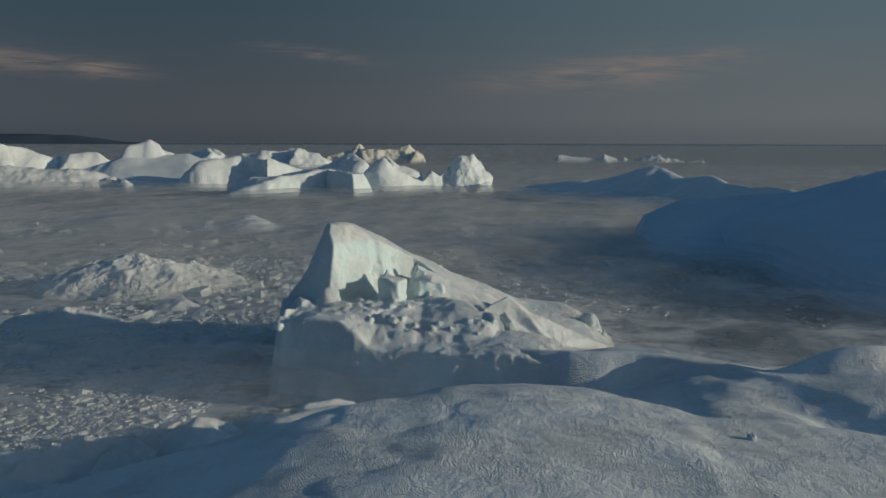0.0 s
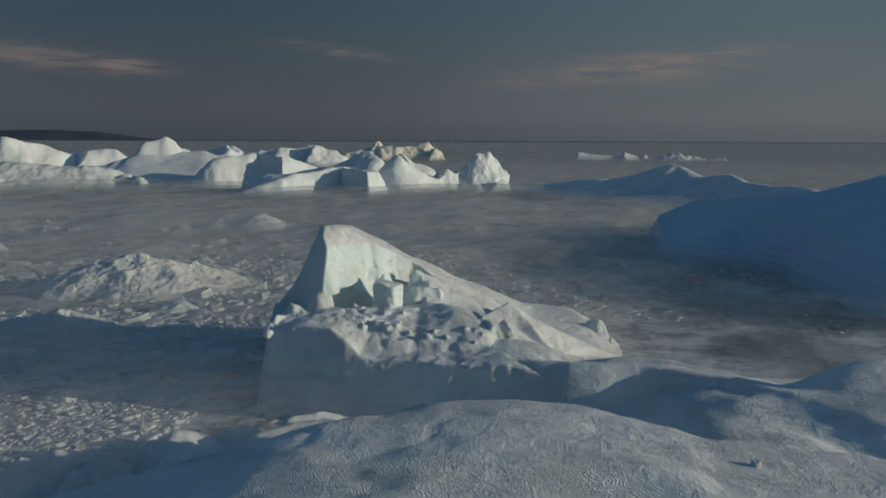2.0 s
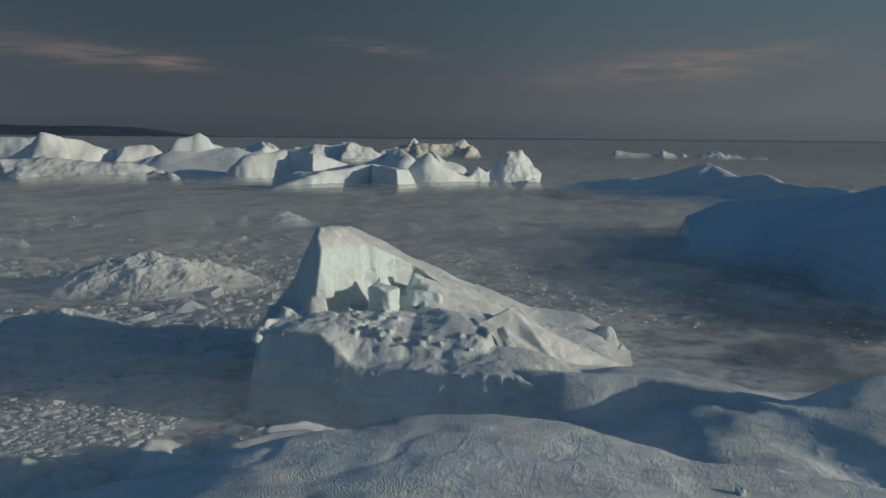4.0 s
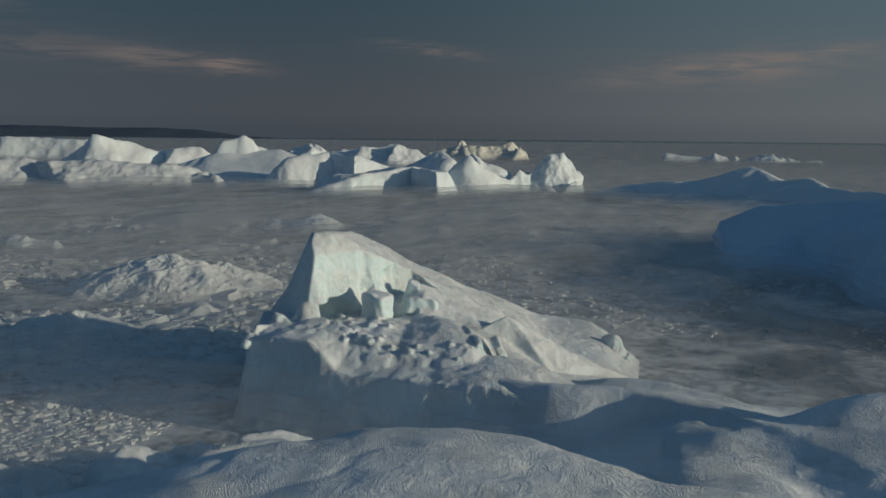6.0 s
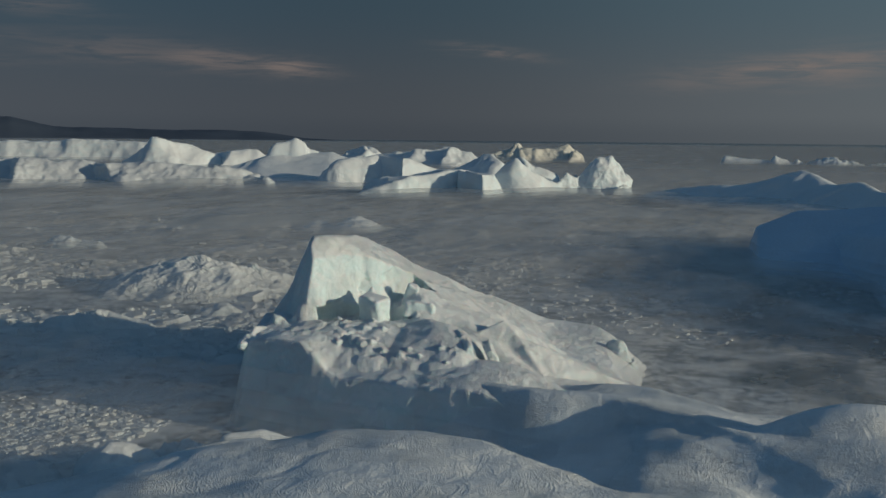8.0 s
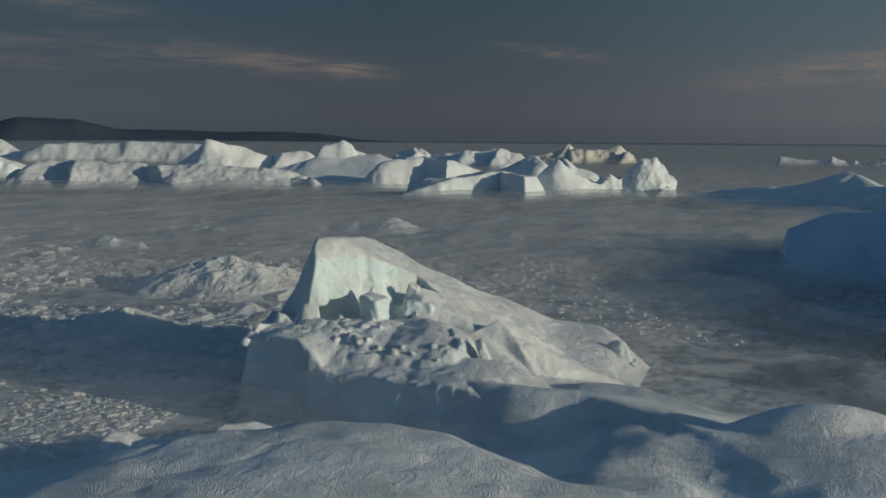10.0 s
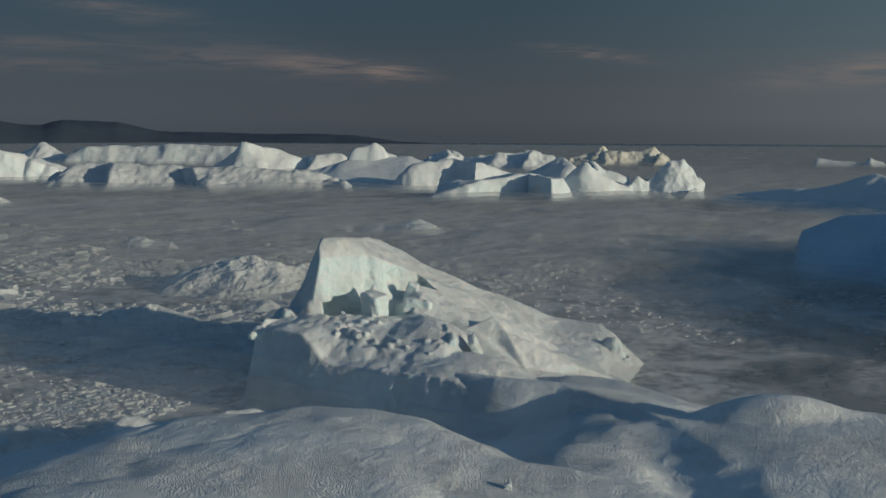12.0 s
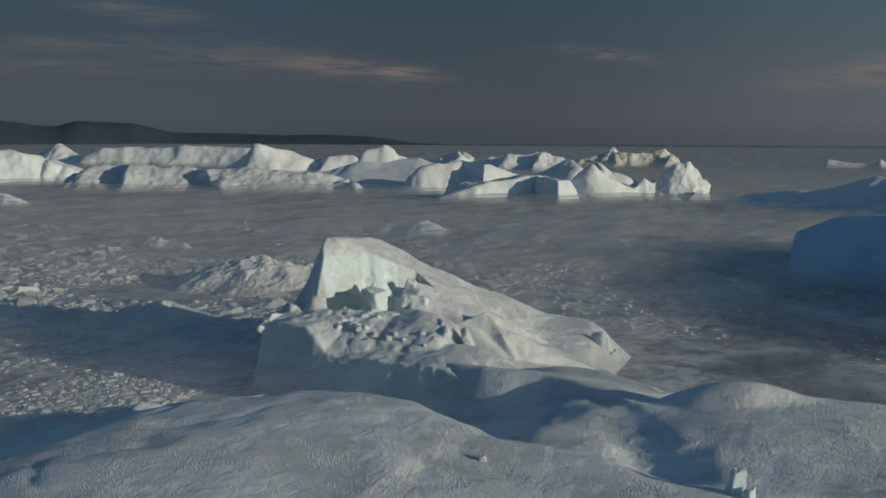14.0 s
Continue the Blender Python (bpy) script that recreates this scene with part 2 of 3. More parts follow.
def ridge(X, Y, crest, left, right, round_=0.5, bend=None, end=1.0, reach=None):
    """Height of a ridge with a crest line (x, y, z), falling off by slope left and right of its run;
    bend: beyond that distance on the right side it goes on with that slope; end: slope past its two ends;
    reach: distance from which it breaks off steeply."""
    best = np.full(X.shape, -99.0)
    for i, ((x0, y0, z0), (x1, y1, z1)) in enumerate(zip(crest, crest[1:])):
        dx, dy = x1 - x0, y1 - y0
        u = np.clip(((X - x0) * dx + (Y - y0) * dy) / (dx * dx + dy * dy), 0, 1)
        ex, ey = X - x0 - u * dx, Y - y0 - u * dy
        d = np.hypot(ex, ey)
        s = (dx * ey - dy * ex) / (math.hypot(dx, dy) * np.maximum(d, 1e-6))
        slope = right + (left - right) * (0.5 + 0.5 * np.clip(s * 1.5, -1, 1))
        drop = slope * (np.sqrt(d * d + round_ * round_) - round_)
        if bend:
            drop = np.where((s < 0) & (d > bend[0]), slope * bend[0] + bend[1] * (d - bend[0]), drop)
        if reach:
            drop = drop + 1.6 * np.maximum(d - reach, 0)
        best = np.maximum(best, z0 + u * (z1 - z0) - drop)
    for (x0, y0, _), (x1, y1, _) in ((crest[0], crest[1]), (crest[-1], crest[-2])):
        far = ((x0 - X) * (x1 - x0) + (y0 - Y) * (y1 - y0)) / math.hypot(x1 - x0, y1 - y0)
        best = best - end * np.maximum(far, 0)
    return best


def mound(X, Y, x0, y0, rx, ry, top, turn=0.0, power=2.0, foot=-3.0):
    c, s = math.cos(radians(turn)), math.sin(radians(turn))
    u, v = ((X - x0) * c + (Y - y0) * s) / rx, (-(X - x0) * s + (Y - y0) * c) / ry
    r = np.sqrt(u * u + v * v)
    return foot + (top - foot) * (1 - r ** power)


def skin(inside, lo, step):
    """Surface nets: the vertices and quads of the zero level of a grid of values, positive inside."""
    sign = inside > 0
    nx, ny, nz = sign.shape
    count = np.zeros((nx - 1, ny - 1, nz - 1), np.int8)
    corners = [(i, j, k) for i in (0, 1) for j in (0, 1) for k in (0, 1)]
    for i, j, k in corners:
        count += sign[i:nx - 1 + i, j:ny - 1 + j, k:nz - 1 + k]
    cells = np.argwhere((count > 0) & (count < 8))
    index = np.full(count.shape, -1, np.int32)
    index[tuple(cells.T)] = np.arange(len(cells))
    vals = {c: inside[cells[:, 0] + c[0], cells[:, 1] + c[1], cells[:, 2] + c[2]] for c in corners}
    total, hits = np.zeros((len(cells), 3)), np.zeros(len(cells))
    for a in corners:
        for axis in range(3):
            if a[axis]:
                continue
            b = tuple(1 if i == axis else v for i, v in enumerate(a))
            cross = (vals[a] > 0) != (vals[b] > 0)
            gap = np.where(cross, vals[a] - vals[b], 1.0)
            at = np.repeat(np.array([a], float), len(cells), 0)
            at[:, axis] = vals[a] / gap
            total += at * cross[:, None]
            hits += cross
    verts = (cells + total / hits[:, None]) * step + np.array(lo)
    quads = []
    for axis in range(3):
        u, v = (axis + 1) % 3, (axis + 2) % 3
        a = [slice(None)] * 3
        b = [slice(None)] * 3
        a[axis], b[axis] = slice(0, -1), slice(1, None)
        edges = np.argwhere(sign[tuple(a)] != sign[tuple(b)])
        ok = (edges[:, u] > 0) & (edges[:, v] > 0) & (edges[:, u] < count.shape[u]) & (edges[:, v] < count.shape[v])
        edges = edges[ok]
        flip = sign[tuple(edges.T)]
        ring = []
        for du, dv in ((0, 0), (1, 0), (1, 1), (0, 1)):
            e = edges.copy()
            e[:, u] -= du
            e[:, v] -= dv
            ring.append(index[tuple(e.T)])
        q = np.stack(ring, 1)
        q[~flip] = q[~flip][:, ::-1]
        quads.append(q)
    return verts, np.concatenate(quads)


def normals(verts, quads):
    n = np.cross(verts[quads[:, 2]] - verts[quads[:, 0]], verts[quads[:, 3]] - verts[quads[:, 1]])
    out = np.zeros_like(verts)
    for i in range(4):
        np.add.at(out, quads[:, i], n)
    return out / np.maximum(np.linalg.norm(out, axis=1, keepdims=True), 1e-9)


def mesh_object(name, verts, faces, mat, parent=None, label="", smooth=True):
    me = bpy.data.meshes.new(name)
    faces = np.asarray(faces)
    n, k = faces.shape
    me.vertices.add(len(verts))
    me.vertices.foreach_set("co", np.asarray(verts, np.float32).ravel())
    me.loops.add(n * k)
    me.loops.foreach_set("vertex_index", faces.astype(np.int32).ravel())
    me.polygons.add(n)
    me.polygons.foreach_set("loop_start", np.arange(0, n * k, k, dtype=np.int32))
    me.polygons.foreach_set("use_smooth", np.full(n, smooth))
    me.update(calc_edges=True)
    me.validate()
    me.materials.append(mat)
    ob = new(name, me)
    if parent:
        ob.parent = parent
        ob.matrix_parent_inverse = parent.matrix_basis.inverted()
    if label:
        ob["label"] = label
    return ob


def carve(inside, lo, step, blocks, cut):
    """Join turned, worn blocks to a grid of values (or cut them out): centre, half sizes, turn, tilt, lean in degrees."""
    for (cx, cy, cz), half, turn, tilt, lean in blocks:
        r = 1.25 * math.sqrt(sum(h * h for h in half)) + 2 * step
        part = tuple(slice(max(int((c - r - o) / step), 0), max(int((c + r - o) / step) + 2, 0)) for c, o in zip((cx, cy, cz), lo))
        grid = inside[part]
        if 0 in grid.shape:
            continue
        P = [(np.arange(p.start, p.start + n) * step + o) for p, n, o in zip(part, grid.shape, lo)]
        X, Y, Z = np.meshgrid(*P, indexing="ij")
        bend = 0.24 * min(half)
        wx, wy, wz = (v + bend * fbm(X, Y, Z + k, 1.1 * max(half), 3) - c for v, k, c in ((X, 4.0, cx), (Y, 9.0, cy), (Z, 15.0, cz)))
        R = np.array(pose(0, 0, 0, tilt, lean, turn).to_3x3())
        q = [np.abs(R[0, i] * wx + R[1, i] * wy + R[2, i] * wz) - half[i] for i in range(3)]
        k = 0.10 * min(half)
        depth = -k * np.log(np.exp(np.clip(q[0] / k, -40, 40)) + np.exp(np.clip(q[1] / k, -40, 40)) + np.exp(np.clip(q[2] / k, -40, 40)))
        inside[part] = np.minimum(grid, -depth) if cut else np.maximum(grid, depth)


def ice_mesh(name, height, box, step, rough, mat, parent=None, label="", warp=(), flutes=0.0, cuts=(), blocks=(), split=(), steps=()):
    """An ice mass from its height over the sea: box (x0, y0, x1, y1, top); rough: (size, depth) pairs of relief,
    a negative depth for relief with sharp edges; split: the same for broken faces; steps: (length, depth)
    of slanting facets along its front; cuts and blocks: hollows broken out of it and blocks on it."""
    x0, y0, x1, y1, top = box
    xs, ys, zs = np.arange(x0, x1, step), np.arange(y0, y1, step), np.arange(-1.2, top + 2 * step, step)
    X, Y = np.meshgrid(xs, ys, indexing="ij")
    U, V = X, Y
    for size, amount in warp:
        U = U + amount * fbm(X, Y, 0 * X + 3.3, size, 3)
        V = V + amount * fbm(X, Y, 0 * X + 8.8, size, 3)
    for size, depth in steps:
        run = X / size + 0.8 * fbm(X, Y, 0 * X + 5.5, 1.2 * size, 3)
        run = run - np.floor(run)
        V = V - depth * np.where(run < 0.82, run / 0.82, (1 - run) / 0.18)
    H = height(U, V)
    inside = (H[:, :, None] - zs[None, None, :]).astype(np.float32)
    carve(inside, (x0, y0, -1.2), step, cuts, True)
    carve(inside, (x0, y0, -1.2), step, blocks, False)
    verts, quads = skin(inside, (x0, y0, -1.2), step)
    for size, depth in split:
        verts = verts + normals(verts, quads) * (depth * facets(verts, size))[:, None]
    for size, depth in rough:
        n = normals(verts, quads)
        f = fbm(*verts.T, size, 3)
        verts = verts + n * (depth * f if depth > 0 else -depth * (0.6 - 1.8 * np.abs(f)))[:, None]
    if flutes:
        n = normals(verts, quads)
        steepness = np.clip(1.3 - 1.8 * np.abs(n[:, 2]), 0, 1) * np.clip((9.3 - verts[:, 2]) / 1.5, 0, 1) * np.clip((108 - verts[:, 1]) / 2, 0, 1)
        groove = fbm(verts[:, 0], verts[:, 1], verts[:, 2] * 0.07, 0.9, 2)
        verts = verts + n * (flutes * steepness * groove)[:, None]
    return mesh_object(name, verts, quads, mat, parent, label)


def base(name, x, y, label, category, group=""):
    ob = new(name)
    ob.matrix_basis = pose(x, y, 0)
    ob.empty_display_size = 2
    return tagged(ob, label, category, group)


# ---- sea and distant land ----
mat_water, mat_hill = water_material(), hill_material()
rings = [0, 60, 120, 200, 320, 500, 800, 1300, 2100, 3300, 4880]
verts, faces = [], []
for r in rings:
    for i in range(72):
        a = i * math.tau / 72
        verts.append((r * math.cos(a), r * math.sin(a), 0.0))
for k in range(len(rings) - 1):
    for i in range(72):
        j = (i + 1) % 72
        faces.append((k * 72 + i, (k + 1) * 72 + i, (k + 1) * 72 + j, k * 72 + j))
tagged(mesh_object("water", verts, faces, mat_water), "dark grey-green arctic sea under thin sea smoke", "sea", kind="structure")


def hills():
    n, verts, faces = 240, [], []
    for i in range(n + 1):
        a = radians(-62 + 42.5 * i / n)
        h = float(np.interp(math.degrees(a), (-62, -52, -46.9, -45, -43.9, -42.7, -39.8, -37.7, -33.6, -28.8, -26.5, -24.3, -22), (165, 130, 110, 96, 80, 93, 90, 52, 46, 42, 38, 10, 0)))
        h *= 0.96 + 0.10 * float(fbm(np.array([i * 1.0]), np.zeros(1), np.zeros(1), 14.0, 4)[0])
        for r, k in ((4300, -0.05), (4480, 0.55), (4620, 1.0), (4800, 0.8)):
            verts.append((r * math.sin(a), r * math.cos(a), max(h, 0) * k - 1))
    for i in range(n):
        for k in range(3):
            faces.append((i * 4 + k, i * 4 + k + 4, i * 4 + k + 5, i * 4 + k + 1))
    return mesh_object("backdrop", verts, faces, mat_hill)


tagged(hills(), "low dark coastal hills on the horizon", "hills", kind="structure")


# ---- the large iceberg that the camera flies over ----
def dome_height(X, Y):
    edge = np.interp(X, (-45, -22, -15, -11, -4, 2, 9, 14, 20, 27, 40, 60), (65, 70, 74.8, 77.0, 78.4, 77.6, 75.8, 73.6, 72, 70.6, 69, 68))
    top = np.interp(X, (-14, -9, -4, 2, 9, 11, 17, 24, 40, 60), (9.75, 9.9, 9.95, 9.75, 9.35, 9.0, 8.7, 8.4, 7.5, 6.0)) + 0.02 * np.clip(76 - Y, 0, 30)
    dome = top - 0.02 * softplus(-7 - X, 2.0) - 0.24 * softplus(-17.0 - 0.04 * np.clip(80 - Y, -10, 40) - X, 1.8) - 0.62 * softplus(Y - edge - 0.5, 1.3)
    dome = dome - 0.12 * softplus(40 - Y, 4)
    dome = dome + 0.26 * fbm(X * 0.8, Y, 0 * X + 1, 9.0, 3) * np.clip((X + 22) / 8, 0, 1) - 0.10 * np.clip(0.14 - np.abs(fbm(X, Y, 0 * X + 7, 17.0, 3)), 0, 1) / 0.14
    # smooth ridge that links the dome with the peak, curving round to the near side
    link = ridge(X, Y, [(-10, 104.2, 4.5), (-6, 103.2, 7.3), (1, 101, 7.7), (10, 99.3, 7.8), (15.5, 96.3, 7.8), (19, 93, 7.7), (22.4, 89.2, 7.4), (27, 82, 7.0)], 0.30, 1.5, 1.6, None, 1.6)
    plateau = 7.0 - 0.42 * softplus(12.5 - 0.12 * (Y - 84) - X, 1.3) - 0.5 * softplus(Y - 97, 1.5) + 0.02 * np.clip(X - 20, 0, 30) + 0.55 * fbm(X, Y, 0 * X + 3, 10.0, 3)
    swale = np.exp(-(((X - 24) + 0.45 * (Y - 80)) / 3.2) ** 2) * np.clip((90 - Y) / 6, 0, 1)
    plateau = plateau - 1.5 * swale
    far = ridge(X, Y, [(1, 116, 4.5), (6, 113.5, 5.5), (12, 112.5, 5.6), (18, 110, 4.9), (24, 108, 3.0)], 0.8, 0.30, 1.2)
    hump = 9.3 - 0.195 * softplus(29 - X, 3) - 0.10 * softplus(X - 36, 3) - 0.5 * softplus(Y - 97.5 - 0.25 * (X - 30), 1.5) - 0.24 * softplus(87 - Y, 3)
    hump = smax(hump, mound(X, Y, 30, 95, 9.5, 5.0, 10.4, 12, 2.0, 7.0), 0.3)
    floor = 4.9 - 0.10 * softplus(18 - X, 5) - 0.35 * softplus(Y - 112, 2) - 0.02 * np.abs(Y - 90) - 0.5 * softplus(X - 75, 3)
    H = smax(smax(dome, link, 0.4), floor, 0.6)
    H = smax(smax(smax(H, plateau, 0.4), far, 0.3), hump, 0.5)
    # broken fins along the thin western fringe
    fins = ridge(X, Y, [(-39, 83.5, 1.2), (-35.2, 85, 3.9), (-33, 87.5, 2.6)], 1.2, 0.40, 0.12)
    fins = np.maximum(fins, ridge(X, Y, [(-29.5, 83.5, 3.2), (-27.5, 85, 4.1), (-24, 87, 4.5), (-21.5, 87.6, 4.7), (-17, 86, 4.7)], 1.4, 0.45, 0.12))
    fins = np.maximum(fins, ridge(X, Y, [(-34, 91, 1.6), (-31, 90.5, 2.9), (-28, 89.5, 2.2)], 1.0, 0.6, 0.12))
    fins = np.maximum(fins, ridge(X, Y, [(-27.5, 89.6, 2.4), (-25.6, 88.6, 4.4), (-22.6, 90.2, 4.6), (-19.5, 90.4, 3.8)], 1.6, 0.8, 0.10))
    fins = np.maximum(fins, ridge(X, Y, [(-53, 74.5, 2.0), (-49.5, 75.8, 3.5), (-46.5, 76.6, 3.0), (-43, 78.0, 3.8), (-39, 79.8, 2.8)], 1.0, 0.4, 0.15))
    fins = np.maximum(fins, ridge(X, Y, [(-48.5, 71.2, 2.4), (-45, 72.6, 3.9), (-42, 73.4, 3.4), (-38.5, 75, 3.6)], 1.0, 0.4, 0.15))
    fins = np.maximum(fins, ridge(X, Y, [(-46, 80.8, 1.0), (-43.4, 81.4, 2.3), (-40, 82.6, 1.7)], 1.1, 0.5, 0.12))
    H = smax(H, fins, 0.10)
    lumps = 1.5 * (0.4 - 1.7 * np.abs(fbm(X, Y, 0 * X, 3.2, 3, 0.55))) * np.clip((4.4 - H) / 3, 0, 1) * np.clip((-20 - X) / 8, 0, 1)
    return H + lumps + 0.25 * fbm(X, Y, 0 * X + 4, 14.0, 2) * np.clip((X + 16) / 10, 0, 1)


def peak_height(X, Y):
    # long snow slope that falls eastwards from the summit to a low apron
    back = Y - np.interp(X, (-33, -29.8, -24, -18, -14, -9, -0.5, 6), (131, 135.0, 136.5, 140.5, 146, 150, 151.6, 148))
    slope = 15.2 - 0.522 * (X + 21.7) - 0.080 * (Y - 123) + 0.45 * fbm(X, Y, 0 * X + 2, 9.0, 3)
    apron = 4.3 + 0.07 * np.clip(Y - 136, 0, 14) - 0.10 * softplus(X + 3, 2) - 0.8 * softplus(X - 5.0 + 0.12 * (Y - 130), 1.0)
    ground = smax(slope, apron, 0.7) - 4.0 * softplus(back, 0.3)
    front = np.interp(X, (-22, -17, -12, -8, -3, 3), (123, 122, 121, 119.5, 116.5, 113))
    ramp = ground - np.interp(X, (-21, -17), (4.0, 0.8)) * softplus(front - Y, 0.5)
    # summit: flat narrow top, steep lit face to the south-east, shaded face to the south-west
    wave = fbm(X, Y, 0 * X + 6, 4.5, 3)
    top = 20.3 + 0.155 * (X + 27) - 0.1 * (Y - 117.5) + 0.2 * wave
    crown = slope + 1.75 * np.exp(-((Y - 116.5) / 6.5) ** 2) - 4.0 * softplus(back, 0.3)
    e = 0.785 * X - 0.62 * Y + 0.55 * wave
    east = 17.3 - 5.5 * (e + 93.6)
    east = np.minimum(east, 18.6 - 1.6 * (e + 94.3))
    east = np.maximum(east, 12.6 - 2.6 * (e + 92.7))
    w = -0.7 * X - 0.7 * Y + 0.8 * fbm(X, Y, 0 * X + 9, 5.0, 3)
    west_face = 19.9 - 3.7 * (w + 61.3)
    side = 19.9 + 2.35 * (X + 29.9) + 0.10 * (Y - 117)
    side = np.maximum(side, 14.2 + 1.25 * (X + 32.3))
    summit = -smax(-top, -crown, 0.2)
    summit = -smax(-summit, -east, 0.45)
    summit = -smax(-summit, -np.minimum(west_face, side), 0.15)
    ramp = np.minimum(np.minimum(ramp, top), np.maximum(side, 4.0))
    bulb = ridge(X, Y, [(-29.8, 112.4, 10.4), (-29.0, 113.5, 12.4), (-28.4, 114.6, 13.0)], 2.4, 2.6, 0.9)
    yf = np.interp(X, (-33.5, -32.7, -28, -23.4, -20, -15.6, -8, 0), (107.6, 106.0, 105.0, 104.0, 103.4, 102.6, 101.0, 99.4)) + 0.10 * fbm(X, 0 * X, 0 * X + 12, 3.0, 2)
    # broken ground between the summit and the front shelf
    chips = np.abs(fbm(X, Y, 0 * X + 2, 1.9, 2))
    lip = np.interp(X, (-33.5, -32, -29, -25.5, -23.9, -22, -20, -15.6, -11.8, -5.8, 0), (8.4, 9.2, 9.75, 9.5, 8.7, 7.1, 6.7, 7.0, 6.9, 7.4, 7.4))
    rubble = lip + (10.4 - lip) * np.clip((Y - yf - 1) / 8, 0, 1) ** 0.8 - 0.5 * softplus(X + 18, 1.0) - 1.2 * softplus(Y - 118, 0.8) + 0.35 * chips * np.clip((Y - yf - 1) / 2, 0, 1)
    # low rounded mass in front of the slope
    mid = 11.3 - 0.17 * softplus(118.5 - Y, 0.5) - 0.42 * softplus(109.5 - Y, 0.9) - 0.9 * softplus(Y - 118.8, 0.4) - 0.34 * softplus(-15.3 - X, 0.8) - 0.05 * softplus(X + 13, 1.0)
    mid = mid - 1.5 * softplus(X + 8.2 + 0.10 * (Y - 110), 0.45) + 0.42 * fbm(X, Y, 0 * X + 5, 4.0, 3) - 0.35 * softplus(X + Y - 102.5, 0.5) * (Y > 110)
    wedge = ridge(X, Y, [(-10.4, 119.0, 8.7), (-6.9, 121.6, 10.3), (-4.6, 120.6, 8.6), (-1.6, 117.6, 5.2)], 0.45, 1.35, 0.08)
    spike = ridge(X, Y, [(-22.9, 118.2, 12.6), (-22.1, 117.6, 14.3), (-21.3, 117.6, 12.8)], 3.0, 2.4, 0.1)
    # front shelf with a rounded lobe, breaking off in a tall wall
    shelf = lip + 0.10 * np.clip(Y - yf, 0, 9) - 0.5 * softplus(X + 3, 1.5) - 0.9 * softplus(Y - 112, 1)
    rim = ridge(X, Y, [(-33.0, 106.4, 8.6), (-32.9, 108.6, 10.4), (-32.4, 110.6, 10.0), (-31.2, 112.2, 10.4)], 2.2, 1.8, 0.1)
    H = np.maximum(np.maximum(summit, ramp), np.maximum(np.maximum(rubble, spike), bulb))
    for form in (mid, wedge, shelf, rim):
        H = smax(H, form, 0.06)
    H = -smax(-H, -(8.2 + 3.0 * (Y - yf)), 0.25)
    return np.minimum(H, 6.0 * (X + 34.1 + 0.25 * np.clip(Y - 104, -3, 14)))


def debris(seed, count, area, low, sizes):
    """Small broken blocks lying about within an area, each turned its own way."""
    rng = np.random.RandomState(seed)
    out = []
    for _ in range(count):
        x, y = rng.uniform(area[0], area[2]), rng.uniform(area[1], area[3])
        k = rng.uniform(*sizes)
        out.append(((x, y, low(x, y) + 0.25 * k), (k, k * rng.uniform(0.5, 0.9), k * rng.uniform(0.4, 0.9)), rng.uniform(0, 180), rng.uniform(-25, 25), rng.uniform(-25, 25)))
    return out


PEAK_CUTS = [((-25.2, 115.9, 11.1), (3.0, 1.7, 1.3), 30, 14, -6), ((-19.7, 124.4, 13.6), (1.9, 2.9, 2.3), -28, 12, 0),
             ((-23.2, 119.2, 13.7), (0.9, 1.2, 0.9), 30, 0, 30)]
PEAK_BLOCKS = [((-21.3, 116.4, 11.3), (1.5, 1.3, 2.0), -24, 6, 5), ((-17.3, 120.6, 11.1), (1.7, 1.2, 1.0), 18, -10, 8),
               ((-6.2, 113.4, 7.5), (0.5, 1.5, 1.7), 20, 12, -24), ((-8.3, 111.2, 8.3), (0.4, 1.5, 1.5), 24, 10, -14),
               ((-9.6, 113.0, 9.0), (0.35, 1.3, 1.4), 30, 8, -20), ((-31.8, 112.6, 9.9), (1.0, 1.1, 1.0), 10, -12, 24), ((-18.9, 122.6, 12.6), (0.7, 1.0, 1.4), 15, 8, 20)]
PEAK_BLOCKS += debris(5, 34, (-25.5, 108.5, -18.5, 114.6), lambda x, y: 8.6 + 0.22 * (y - 107), (0.25, 0.75))
PEAK_BLOCKS += debris(6, 14, (-33.6, 105.8, -30.8, 111.5), lambda x, y: 8.4 + 0.25 * (y - 106), (0.3, 0.7))
PEAK_BLOCKS += debris(7, 9, (-3.0, 140.0, 7.0, 151.0), lambda x, y: 3.2 - 0.4 * max(x, 0), (0.7, 1.5))
PEAK_BLOCKS += debris(8, 14, (-18.0, 106.5, -8.5, 109.5), lambda x, y: 7.2 + 0.42 * (y - 105), (0.2, 0.5))
main_berg = base("iceberg", -10, 95, "large white iceberg with a steep peak and rippled snow dome", "iceberg")
ice_mesh("snow_dome", dome_height, (-57, 34, 82, 122, 13), 0.28, [(7.0, 0.10), (2.0, 0.03)], mat_snow, main_berg,
         "wind-rippled snow dome and ridges", warp=[(9.0, 0.5)])
ice_mesh("ice_peak", peak_height, (-42, 94, 10, 158, 22), 0.2, [(5.0, 0.08), (2.4, -0.06), (0.9, 0.04)], mat_ice, main_berg,
         "sharp white ice peak with turquoise hollows", warp=[(4.0, 0.12), (1.2, 0.05)], flutes=0.08, cuts=PEAK_CUTS, blocks=PEAK_BLOCKS)


def tooth(X, Y):
    return np.minimum(ridge(X, Y, [(3.2, 141.5, 4.4), (4.6, 141.2, 5.0), (5.4, 141.4, 4.5)], 3.5, 3.0, 0.6), 4.7)


